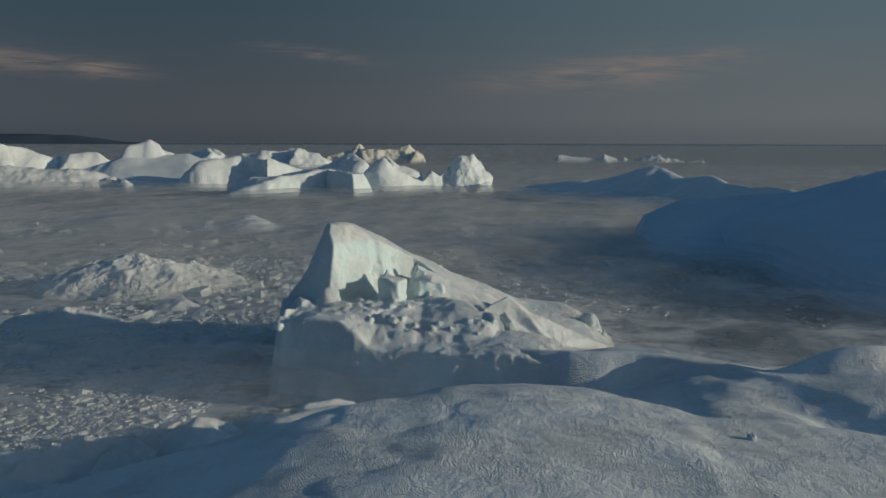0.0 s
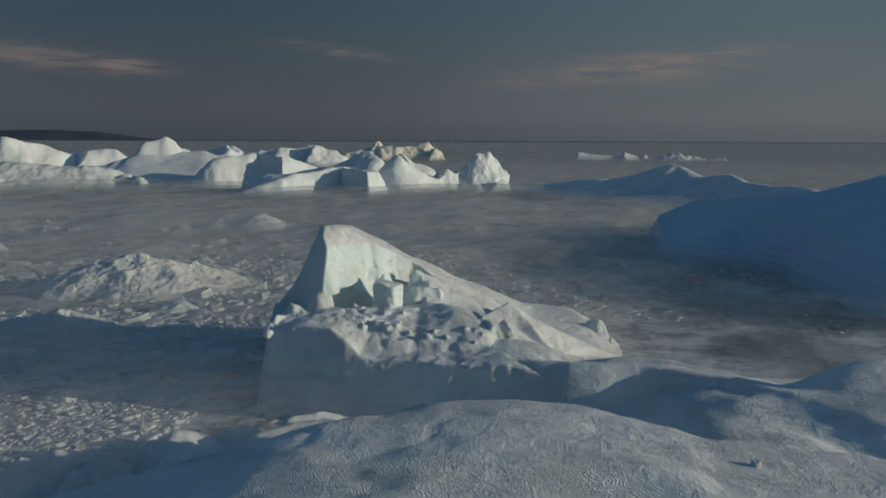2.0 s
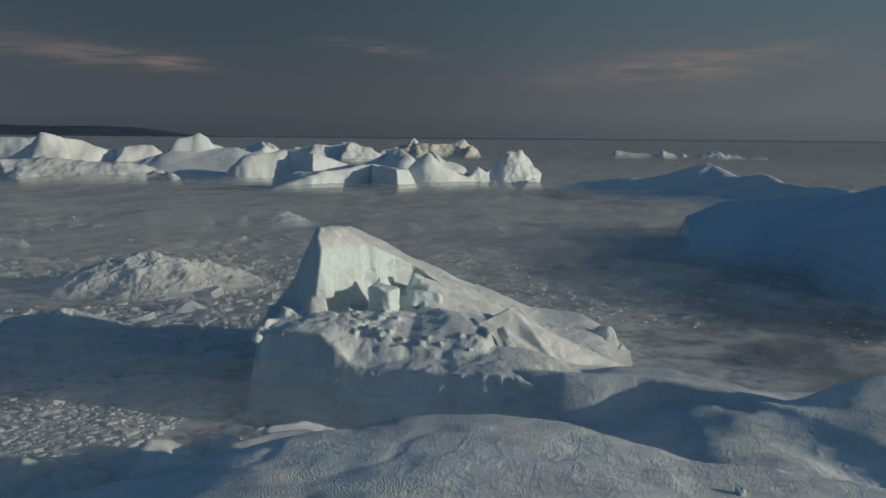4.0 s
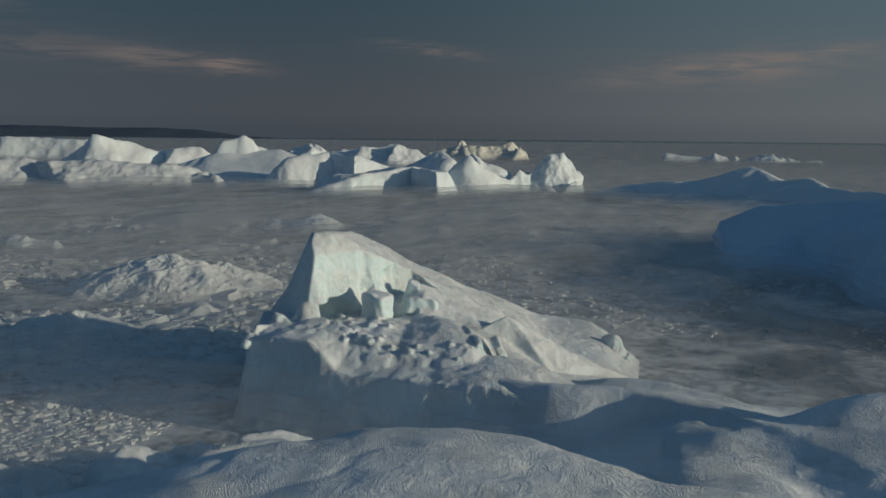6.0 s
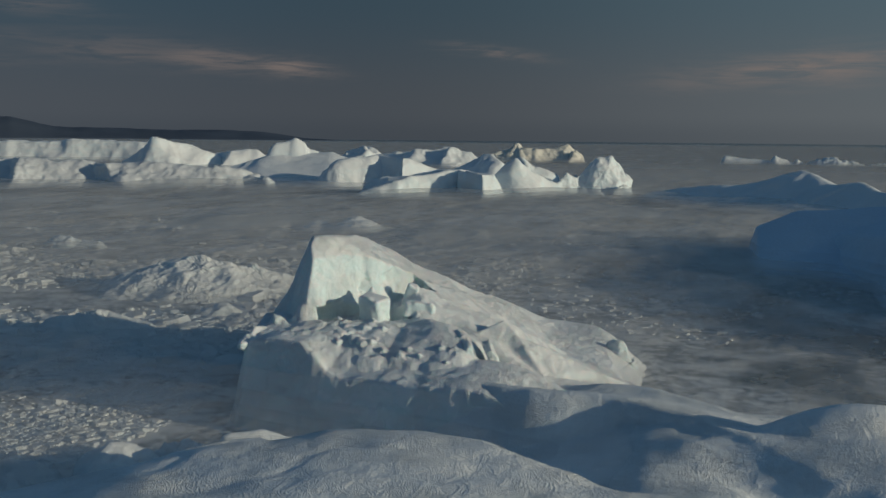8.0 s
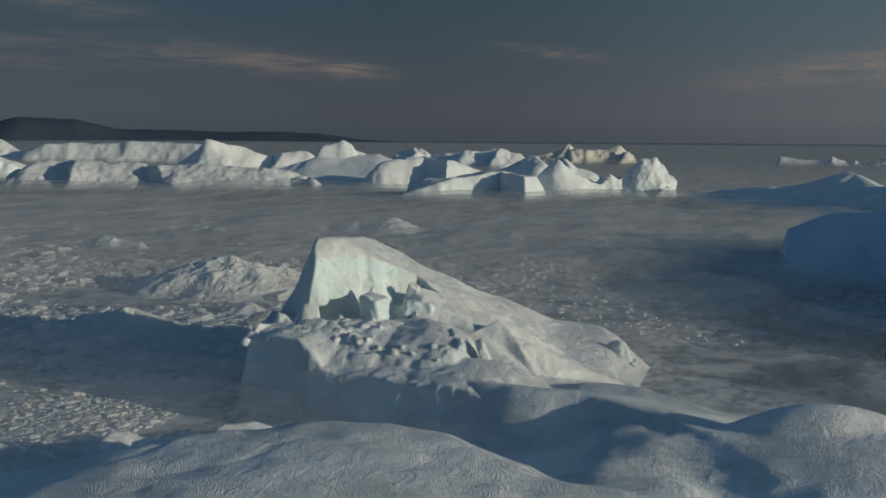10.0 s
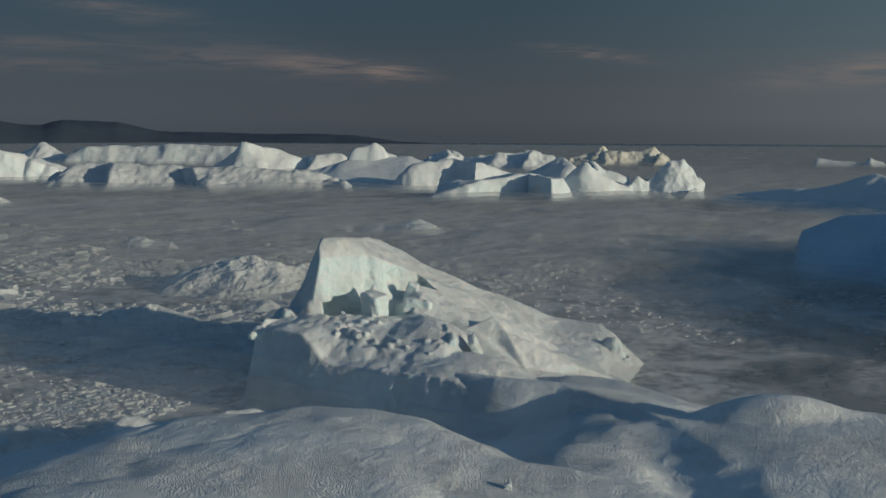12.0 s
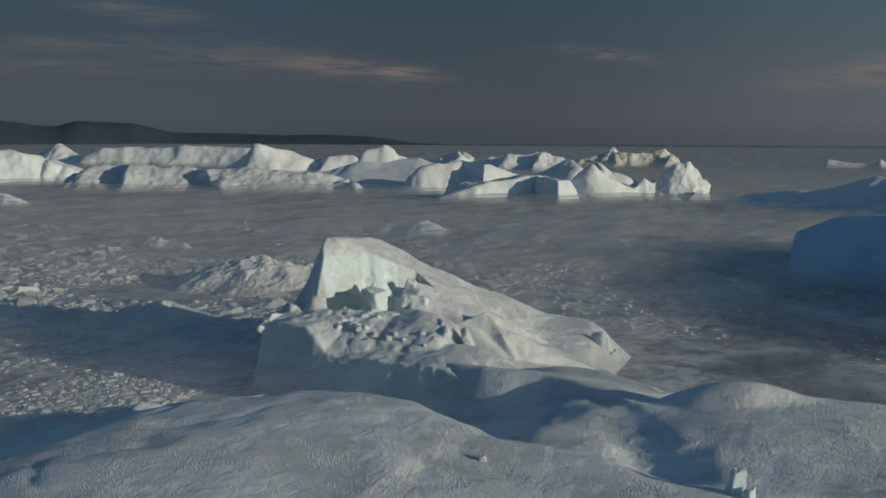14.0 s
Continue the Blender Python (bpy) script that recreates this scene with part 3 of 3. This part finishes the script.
ice_mesh("ice_tooth", tooth, (0, 137, 10, 146, 5), 0.2, [(1.5, 0.18), (0.5, 0.06)], mat_ice, main_berg, "rounded upright block of white ice")


def loose_block(name, label, x, y, z, wide, tall, seed):
    """A weathered upright block of ice standing on the snow."""
    rng = np.random.RandomState(seed)
    bm = bmesh.new()
    bmesh.ops.create_cube(bm, size=1.0)
    bmesh.ops.subdivide_edges(bm, edges=bm.edges[:], cuts=3, use_grid_fill=True)
    for v in bm.verts:
        k = 1.0 - 0.28 * (v.co.z + 0.5) + 0.05 * rng.normal()
        v.co.x, v.co.y = v.co.x * wide * k + 0.18 * wide * (v.co.z + 0.5), v.co.y * wide * 0.7 * k
        v.co.z = (v.co.z + 0.5) * tall + 0.06 * tall * rng.normal() * (v.co.z > -0.4) + 0.12 * tall * v.co.x / wide * (v.co.z > 0.3)
    bmesh.ops.bevel(bm, geom=bm.edges[:], offset=0.03 * wide, segments=1, affect="EDGES")
    me = bpy.data.meshes.new(name)
    bm.to_mesh(me)
    bm.free()
    me.materials.append(mat_ice)
    ob = new(name, me)
    ob.matrix_basis = pose(x, y, z, 0, 0, 35 * seed)
    return tagged(ob, label, "ice block", "loose ice blocks on the snow")


loose_block("ice_block", "upright pale block of ice standing on the snow", 32.1, 69.2, 7.9, 1.3, 1.9, 1)
loose_block("ice_block", "small pale block of ice lying on the snow", 33.1, 68.4, 7.9, 1.1, 0.9, 2)
loose_block("ice_block", "low lump of ice half buried in the snow", 13.4, 66.2, 8.85, 0.9, 0.55, 3)


# ---- other icebergs ----
def berg(crests):
    def height(X, Y):
        H = np.full(X.shape, -6.0)
        for crest, back, front, soft, *more in crests:
            end, reach = (more + [1.0, None])[:2] if len(more) < 2 else more
            H = np.maximum(H, ridge(X, Y, crest, back, front, soft, None, end, reach))
        return H
    return height


def iceberg(label, crests, box, step, rough, mat=None, warp=(), group="", parts=(), split=(), steps=()):
    """An iceberg on the water; parts: a name for each crest where its forms stand apart."""
    mat = mat or mat_far
    if not parts:
        return tagged(ice_mesh("iceberg", berg(crests), box, step, rough, mat, warp=warp, split=split, steps=steps), label, "iceberg", group)
    x, y, _ = crests[0][0][len(crests[0][0]) // 2]
    ob = base("iceberg", x, y, label, "iceberg", group)
    for name, crest in zip(parts, crests):
        xs, ys = [p[0] for p in crest[0]], [p[1] for p in crest[0]]
        m = 75
        near = (max(box[0], min(xs) - m), max(box[1], min(ys) - m), min(box[2], max(xs) + m), min(box[3], max(ys) + m), box[4])
        ice_mesh(name, berg([crest]), near, step, rough, mat, ob, warp=warp, split=split, steps=steps)
    return ob


FAR = "icebergs in the distance"
iceberg("broad smooth white iceberg with a knob on its crest",
        [([(-297.5, 541.0, 4.3), (-282.1, 555.4, 9.7), (-269.1, 570.2, 14.8), (-256.4, 580.6, 19.1), (-229.1, 591.8, 20.3), (-207.5, 591.8, 15.4), (-189.7, 589.8, 7.9)], 1.3, 0.36, 5),
         ([(-260.4, 577.6, 20.1), (-257.6, 578.0, 25.0), (-253, 580.4, 26.6), (-250.7, 581.4, 28.4), (-247.4, 583.0, 26.4), (-244.6, 584.3, 22.5), (-238.4, 587.4, 20.9)], 2.0, 1.5, 0.4)],
        (-355, 475, -135, 635, 33), 0.9, [(11, 0.15)], warp=[(30, 3.0)], split=[(38, 2.2), (12, 0.5)], group=FAR, parts=("snow_slope", "ice_knob"))
iceberg("rounded white iceberg with a grooved steep front",
        [([(-198.7, 507.3, 10.6), (-192.3, 508.5, 16.4), (-177.4, 515.7, 19.7), (-158.5, 524.5, 19.1), (-143.4, 530.3, 13.1), (-135.2, 531.9, 4.2)], 0.5, 1.3, 2)],
        (-238, 472, -97, 578, 23), 0.8, [(8, -0.2)], warp=[(24, 2.5)], split=[(28, 4.0), (9, 1.0)], steps=[(85, 24)], group=FAR)
iceberg("white iceberg with a flat shelf and a pyramid peak",
        [([(-158.4, 458.0, 2.3), (-136.8, 461.3, 10.9), (-116.5, 467.1, 14.0), (-96.6, 478.7, 12.7)], 0.16, 3.6, 0.6, 1.0, 40),
         ([(-104.2, 501.0, 4.9), (-94.7, 502.2, 15.5), (-88.5, 502.6, 19.5), (-83.1, 504.8, 15.2), (-71.4, 514.4, 6.1), (-67.5, 517.3, 0.0)], 1.0, 1.15, 0.4),
         ([(-144.5, 536.5, 9.4), (-125.9, 540.9, 17.1), (-115.6, 543.3, 20.0), (-108.0, 540.1, 15.0)], 1.0, 0.5, 0.5)],
        (-194, 436, -36, 584, 25), 0.7, [(6, -0.15)], warp=[(22, 2.0)], split=[(22, 4.0), (8, 1.1)], steps=[(66, 26)], group=FAR, parts=("ice_shelf", "ice_pyramid", "ice_spire"))
iceberg("tall crumbling white tower of ice",
        [([(-73.7, 520.3, 5.4), (-69.0, 525.0, 9.8), (-65.3, 526.4, 11.7), (-61.5, 528.8, 10.6), (-56.8, 530.6, 15.5), (-52.0, 532.3, 20.3), (-43.9, 535.3, 20.3), (-40.0, 536.7, 16.9)], 2.2, 1.7, 0.6),
         ([(-43.4, 533.5, 16.9), (-38.5, 534.2, 12.8), (-36.8, 533.9, 9.8)], 2.6, 3.2, 0.4)],
        (-98, 497, -14, 564, 25), 0.55, [(4, -0.25)], warp=[(12, 1.2)], split=[(12, 3.2), (5, 1.3)], steps=[(30, 10)], group=FAR, parts=("ice_tower", "ice_buttress"))
iceberg("rough low iceberg with a jagged top and a cream-coloured end face",
        [([(-420.1, 472.5, 10.0), (-394.4, 476.3, 15.5), (-375.5, 478.4, 17.4), (-354.6, 482.9, 14.3), (-328.8, 486.3, 13.5), (-304.2, 491.4, 14.9), (-279.9, 498.2, 13.3), (-256.0, 506.9, 11.1), (-243.8, 511.3, 7.3), (-231.5, 514.6, 6.3)], 0.5, 0.75, 2)],
        (-489, 431, -181, 554, 23), 1.0, [(3, -0.2)], mat=mat_grey, warp=[(26, 3.0)], split=[(22, 2.4), (8, 1.8), (3.5, 0.8)], steps=[(70, 16)], group=FAR)
iceberg("white iceberg with a steep fin-shaped peak",
        [([(-467.1, 720.8, 7.7), (-449.8, 723.4, 19.2), (-441.5, 725.5, 27.1), (-432.3, 729.0, 25.1), (-419.3, 735.8, 18.0), (-404.4, 744.2, 13.9)], 2.2, 1.5, 0.4),
         ([(-411.0, 753.8, 14.0), (-389.9, 761.3, 16.3), (-375.4, 764.4, 17.7), (-361.4, 767.2, 8.4)], 0.6, 0.7, 2)],
        (-538, 662, -302, 818, 31), 1.2, [(8, -0.2)], warp=[(26, 2.5)], split=[(26, 3.2), (10, 1.2)], steps=[(60, 20)], group=FAR, parts=("ice_fin", "ice_hump"))
iceberg("long flat-topped iceberg with a low cliff",
        [([(-763.3, 875.1, 14.6), (-735.9, 877.8, 19.8), (-690.3, 890.4, 20.6), (-650.7, 900.9, 22.6), (-606.5, 912.4, 20.8), (-567.1, 922.3, 20.3), (-551.1, 924.2, 11.4)], 0.05, 1.6, 1, 1.0, 45)],
        (-845, 825, -475, 995, 27), 1.8, [(10, -0.3)], warp=[(40, 5.0)], split=[(36, 3.5), (12, 1.8)], group=FAR)
iceberg("cone-shaped white iceberg beyond the flat one",
        [([(-880, 890, 8), (-848, 895, 17), (-832, 900, 25.5), (-815, 900, 16), (-800, 900, 9)], 0.8, 0.8, 1)],
        (-905, 850, -780, 950, 28), 1.8, [(21, -0.82), (6, 0.14)], warp=[(14, 1.8)], group=FAR)
iceberg("bulky white iceberg with a steep ragged front",
        [([(-532.6, 481.1, 16.8), (-509.4, 490.1, 23.2), (-497.0, 497.1, 23.1), (-487.4, 501.4, 20.4), (-480.2, 504.2, 16.8), (-467.3, 509.9, 12.5), (-463.1, 511.0, 6.2)], 0.3, 1.6, 1.5, 1.0, 45)],
        (-615, 440, -405, 585, 28), 1.1, [(6, -0.2)], warp=[(22, 2.5)], split=[(18, 3.2), (6, 1.4)], steps=[(52, 18)], group=FAR)
iceberg("small white ice block among the brash ice",
        [([(-372, 351, 7), (-345, 346, 8), (-333, 346, 6.4), (-326, 347, 3)], 0.5, 1.5, 1.0)],
        (-385, 330, -315, 365, 11), 0.7, [(9, -0.53), (2.4, 0.072)], warp=[(5, 0.6)], group=FAR)
iceberg("rugged cream-coloured iceberg close to the horizon",
        [([(-284.0, 1142.1, 1.6), (-254.9, 1151.7, 12.2), (-238.3, 1157.1, 14.1), (-234.5, 1158.3, 22.1), (-229.0, 1160.1, 17.1), (-202.7, 1168.5, 14.9), (-189.3, 1172.7, 16.9), (-175.0, 1177.2, 21.4), (-164.4, 1180.5, 14.8), (-159.5, 1182.0, 3.6)], 1.2, 0.9, 0.8)],
        (-335, 1100, -115, 1230, 28), 1.4, [(6, -0.4)], mat=mat_old, warp=[(20, 2.5)], split=[(16, 3.0), (6, 1.6)], steps=[(60, 14)], group=FAR)
iceberg("jumbled low iceberg in the haze",
        [([(-355, 905, 10), (-341, 900, 16), (-324, 900, 20), (-312, 900, 13), (-270, 900, 16.5), (-242, 900, 19), (-220, 900, 14), (-205, 902, 6)], 0.8, 0.7, 1)],
        (-375, 860, -190, 940, 25), 1.5, [(7, -0.4)], warp=[(22, 2.5)], split=[(18, 3.2), (7, 1.8)], steps=[(60, 16)], group=FAR)
iceberg("low bluish iceberg with small pointed crests",
        [([(-31, 522, 0.5), (-27, 520, 2.2), (-12, 515, 5.6), (5.4, 505, 8.4), (22.5, 498, 9.9), (33, 494, 12.2), (41, 490, 15.2), (48.6, 487, 17.5), (53, 478, 15), (58, 460, 12.6), (62, 442, 13.4), (66, 431, 15.0)], 0.55, 0.42, 1.0),
         ([(66, 431, 15.0), (72, 416, 12.0), (80.4, 400, 11.4), (85, 398, 11.9), (95, 388, 10.2), (130, 370, 8)], 0.6, 0.5, 1.0)],
        (-50, 350, 160, 545, 20), 0.9, [(10, 0.35), (3, 0.10)], warp=[(10, 1.2)], group=FAR, parts=("ice_ridge", "ice_spur"))
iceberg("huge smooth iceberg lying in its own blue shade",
        # the crest beyond x = 90 is unseen, added high to shade the berg
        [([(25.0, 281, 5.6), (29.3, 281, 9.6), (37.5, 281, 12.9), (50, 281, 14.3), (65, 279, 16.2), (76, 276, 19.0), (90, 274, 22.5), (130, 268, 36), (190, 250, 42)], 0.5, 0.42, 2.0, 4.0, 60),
         # flank with its crest out of view, raised to shade the water westwards
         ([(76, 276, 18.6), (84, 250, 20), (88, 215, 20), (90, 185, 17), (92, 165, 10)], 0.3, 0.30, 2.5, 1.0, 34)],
        (15, 130, 215, 330, 46), 1.1, [(16, 0.5), (4, 0.1)], mat=mat_shaded, warp=[(14, 1.2)], group=FAR, parts=("ice_ridge", "ice_shade_flank"))
iceberg("rounded iceberg behind the shaded one",
        [([(108, 424, 6), (118, 420, 12.4), (125, 420, 15.8), (136, 420, 17.2), (170, 420, 18), (200, 424, 8)], 0.6, 0.5, 2)],
        (90, 385, 225, 460, 22), 1.2, [(12, 0.6), (4, 0.16)], warp=[(10, 1.2)], group=FAR)
iceberg("thin sloping slab of white ice near the horizon",
        [([(4, 1230, 0), (6.5, 1230, 10), (30, 1230, 6.6), (56, 1230, 5), (60, 1230, 0)], 1.2, 1.2, 0.5)],
        (-10, 1205, 75, 1255, 13), 0.9, [(8, 0.7)], group=FAR)
iceberg("dark pointed iceberg near the horizon",
        [([(60, 1232, 3), (62.5, 1231, 10.5), (70, 1231, 7.0), (83, 1231, 3), (87, 1231, 6.5), (95, 1231, 2)], 1.2, 1.0, 0.4)],
        (52, 1205, 105, 1255, 13), 0.9, [(8, 0.8)], group=FAR)
iceberg("low ragged white iceberg near the horizon",
        [([(100, 1232, 3), (111, 1231, 8.6), (128, 1231, 10.4), (134, 1231, 7), (147, 1231, 5), (160, 1231, 1.6), (172, 1231, 2.0), (180, 1231, 3.4), (186, 1231, 0)], 0.8, 0.7, 0.6)],
        (92, 1200, 200, 1260, 13), 1.0, [(8, -1.2), (3, -0.6)], group=FAR)
MID = "low bergs among the brash ice"
iceberg("low crumbly ice mound with a dirty ridged top",
        [([(-104.2, 179.9, 1.4), (-98.4, 182.2, 3.6), (-92.5, 184.4, 5.8), (-84.6, 186.8, 6.9), (-82.5, 187.0, 6.4), (-80.5, 187.7, 6.3), (-78.3, 188.5, 5.2), (-74.3, 190.9, 4.2), (-70.3, 194.2, 2.6), (-66, 196, 0.2)], 0.7, 0.46, 0.5)],
        (-121, 164, -54, 206, 10), 0.32, [(1.3, -0.16), (0.6, 0.05)], mat=mat_mixed, warp=[(4, 0.5)], split=[(5.0, 1.1), (2.0, 0.3)], group=MID)
iceberg("low jagged floe half in shadow",
        [([(-89.4, 143.5, 1.2), (-83.0, 142.5, 2.5), (-78.8, 142.8, 3.5), (-75.9, 143.6, 3.0), (-71.9, 144.8, 1.8), (-68.8, 144.7, 0.2)], 0.8, 0.55, 0.4)],
        (-102, 126, -56, 159, 7), 0.3, [(1.0, -0.12)], mat=mat_mixed, warp=[(3, 0.5)], split=[(3.5, 0.7), (1.4, 0.25)], group=MID)
iceberg("wedge-shaped pale floe in the fog",
        [([(-108, 316, 1), (-101, 314, 5.0), (-95, 313, 1.2)], 0.5, 0.5, 0.6), ([(-126, 318, 0.6), (-116, 315, 3.0), (-110, 314, 1.0)], 0.4, 0.4, 0.6)],
        (-135, 295, -85, 335, 8), 0.5, [(5, 0.6), (2, 0.2)], group=MID, parts=("ice_wedge", "ice_ledge"))
iceberg("small block of pale ice with an upright lump",
        [([(-165, 239, 1.2), (-161, 239, 3.6), (-157, 239, 3.6), (-154, 240, 2.6), (-149, 241, 2.4)], 0.8, 1.6, 0.5)],
        (-172, 228, -142, 252, 6), 0.4, [(4, 0.6), (1.5, 0.25)], group=MID)
iceberg("small slanting floe with a raised edge",
        [([(-72, 164, 0.3), (-67.5, 164, 2.0), (-66.4, 163, 1.0)], 0.7, 0.35, 0.3)],
        (-78, 154, -61, 170, 3.5), 0.25, [(2, 0.25)], mat=mat_mixed, group=MID)


# ---- brash ice ----
def chunk(rng, size, flat):
    """Vertices of one drifting piece: an uneven seven-sided slab with a smaller, tilted top."""
    n = 7
    a = np.sort(np.arange(n) * math.tau / n + rng.uniform(-0.35, 0.35, n))
    r = size * rng.uniform(0.65, 1.1, n)
    k = rng.uniform(0.55, 1.0)
    turn = rng.uniform(0, math.tau)
    x, y = r * np.cos(a), r * np.sin(a) * k
    x, y = x * math.cos(turn) - y * math.sin(turn), x * math.sin(turn) + y * math.cos(turn)
    h = size * flat * rng.uniform(0.5, 1.4)
    tilt = rng.normal(0, 0.13, 2)
    low = np.stack([x, y, np.full(n, -0.15)], 1)
    top = np.stack([x * 0.8, y * 0.8, np.maximum(h + (x * tilt[0] + y * tilt[1]) * 0.8, 0.05) + rng.uniform(0, 0.2, n) * h], 1)
    cap = np.array([[rng.normal(0, 0.15) * size, rng.normal(0, 0.15) * size, h * 1.1 + 0.04]])
    return np.concatenate([low, top, cap])


CHUNK_TRIS = np.array([t for i in range(7) for j in ((i + 1) % 7,) for t in ((i, j, 7 + j), (i, 7 + j, 7 + i), (7 + i, 7 + j, 14))])


def brash(name, label, area, count, sizes, flat, seed, mat, clear=None, parts=0):
    rng = np.random.RandomState(seed)
    x0, y0, x1, y1 = area
    all_v, all_f, n = [], [], 0
    near = []
    tries = 0
    while n < count and tries < count * 12:
        tries += 1
        y = y0 + (y1 - y0) * rng.uniform() ** 1.6
        x = rng.uniform(x0, x1) if clear is None else clear(rng, y)
        if x is None:
            continue
        crowd = fbm(np.array([x]), np.array([y]), np.zeros(1), 34.0, 3)[0]
        if crowd < rng.normal(-0.25, 0.28):
            continue
        size = min(sizes[0] * rng.uniform(0.02, 1) ** -0.45, sizes[1])
        v = chunk(rng, size, flat)
        if len(near) < parts and y < y0 + 34:
            near.append((x, y, v))
            continue
        all_v.append(v + (x, y, 0))
        all_f.append(CHUNK_TRIS + 15 * n)
        n += 1
    ob = mesh_object(name, np.concatenate(all_v), np.concatenate(all_f), mat, smooth=False)
    tagged(ob, label, "brash ice", kind="stuff")
    for x, y, v in near:
        p = mesh_object("ice_chunk", v, CHUNK_TRIS, mat, ob, smooth=False)
        p.location = (x, y, 0)
    return ob


mat_brash = ice_material("brash_ice", (0.84, 0.82, 0.79), (0.72, 0.76, 0.77), 0.14, 1.6, (0.2, 0.7))


def west(rng, y):
    # water west of the large iceberg, out to where the view ends
    shore = np.interp(y, (60, 75, 90, 100, 125, 150, 320), (-47, -43, -42, -40, -44, -30, -20))
    return rng.uniform(-55 - 0.95 * (y - 60) - 25, shore)


def east(rng, y):
    x = rng.uniform(-40, 45)
    return x if x > np.interp(y, (120, 150, 165, 190), (60, 60, 20, -60)) else None


brash("brash_ice", "dense field of broken grey-white ice pieces on dark water", (-1, 66, 0, 330), 38000, (0.22, 1.6), 0.24, 21, mat_brash, west, 280)
brash("brash_ice", "larger pale floes and lumps drifting among the brash", (-1, 125, 0, 340), 4600, (0.7, 3.8), 0.26, 23, mat_brash, west)
brash("brash_ice", "scattered ice pieces drifting in the fog", (-1, 120, 0, 420), 1700, (0.35, 1.6), 0.24, 22, mat_brash, east)

# ---- sea smoke ----
for i, (z, amount, size) in enumerate(((0.8, 0.52, 0.085), (1.8, 0.50, 0.050), (3.2, 0.44, 0.030), (5.2, 0.34, 0.018))):
    xs = np.concatenate([[-2600, -1500, -900], np.arange(-600, 601, 12), [900, 1500, 2600]])
    ys = np.concatenate([np.arange(60, 620, 12), [700, 850, 1100, 1500, 2200, 3400]])
    X, Y = np.meshgrid(xs, ys, indexing="ij")
    Z = z + (0.35 + 0.22 * z) * fbm(X, Y, 0 * X + 20 + i, 55.0, 3) * (Y < 640)
    quads = [(k * len(ys) + n, (k + 1) * len(ys) + n, (k + 1) * len(ys) + n + 1, k * len(ys) + n + 1) for k in range(len(xs) - 1) for n in range(len(ys) - 1)]
    fog = mesh_object("sea_fog", np.stack([X, Y, Z], -1).reshape(-1, 3), quads, fog_material("sea_smoke", i + 1, amount, size))
    tagged(fog, "thin patchy grey sea smoke hugging the water", "fog", kind="stuff")
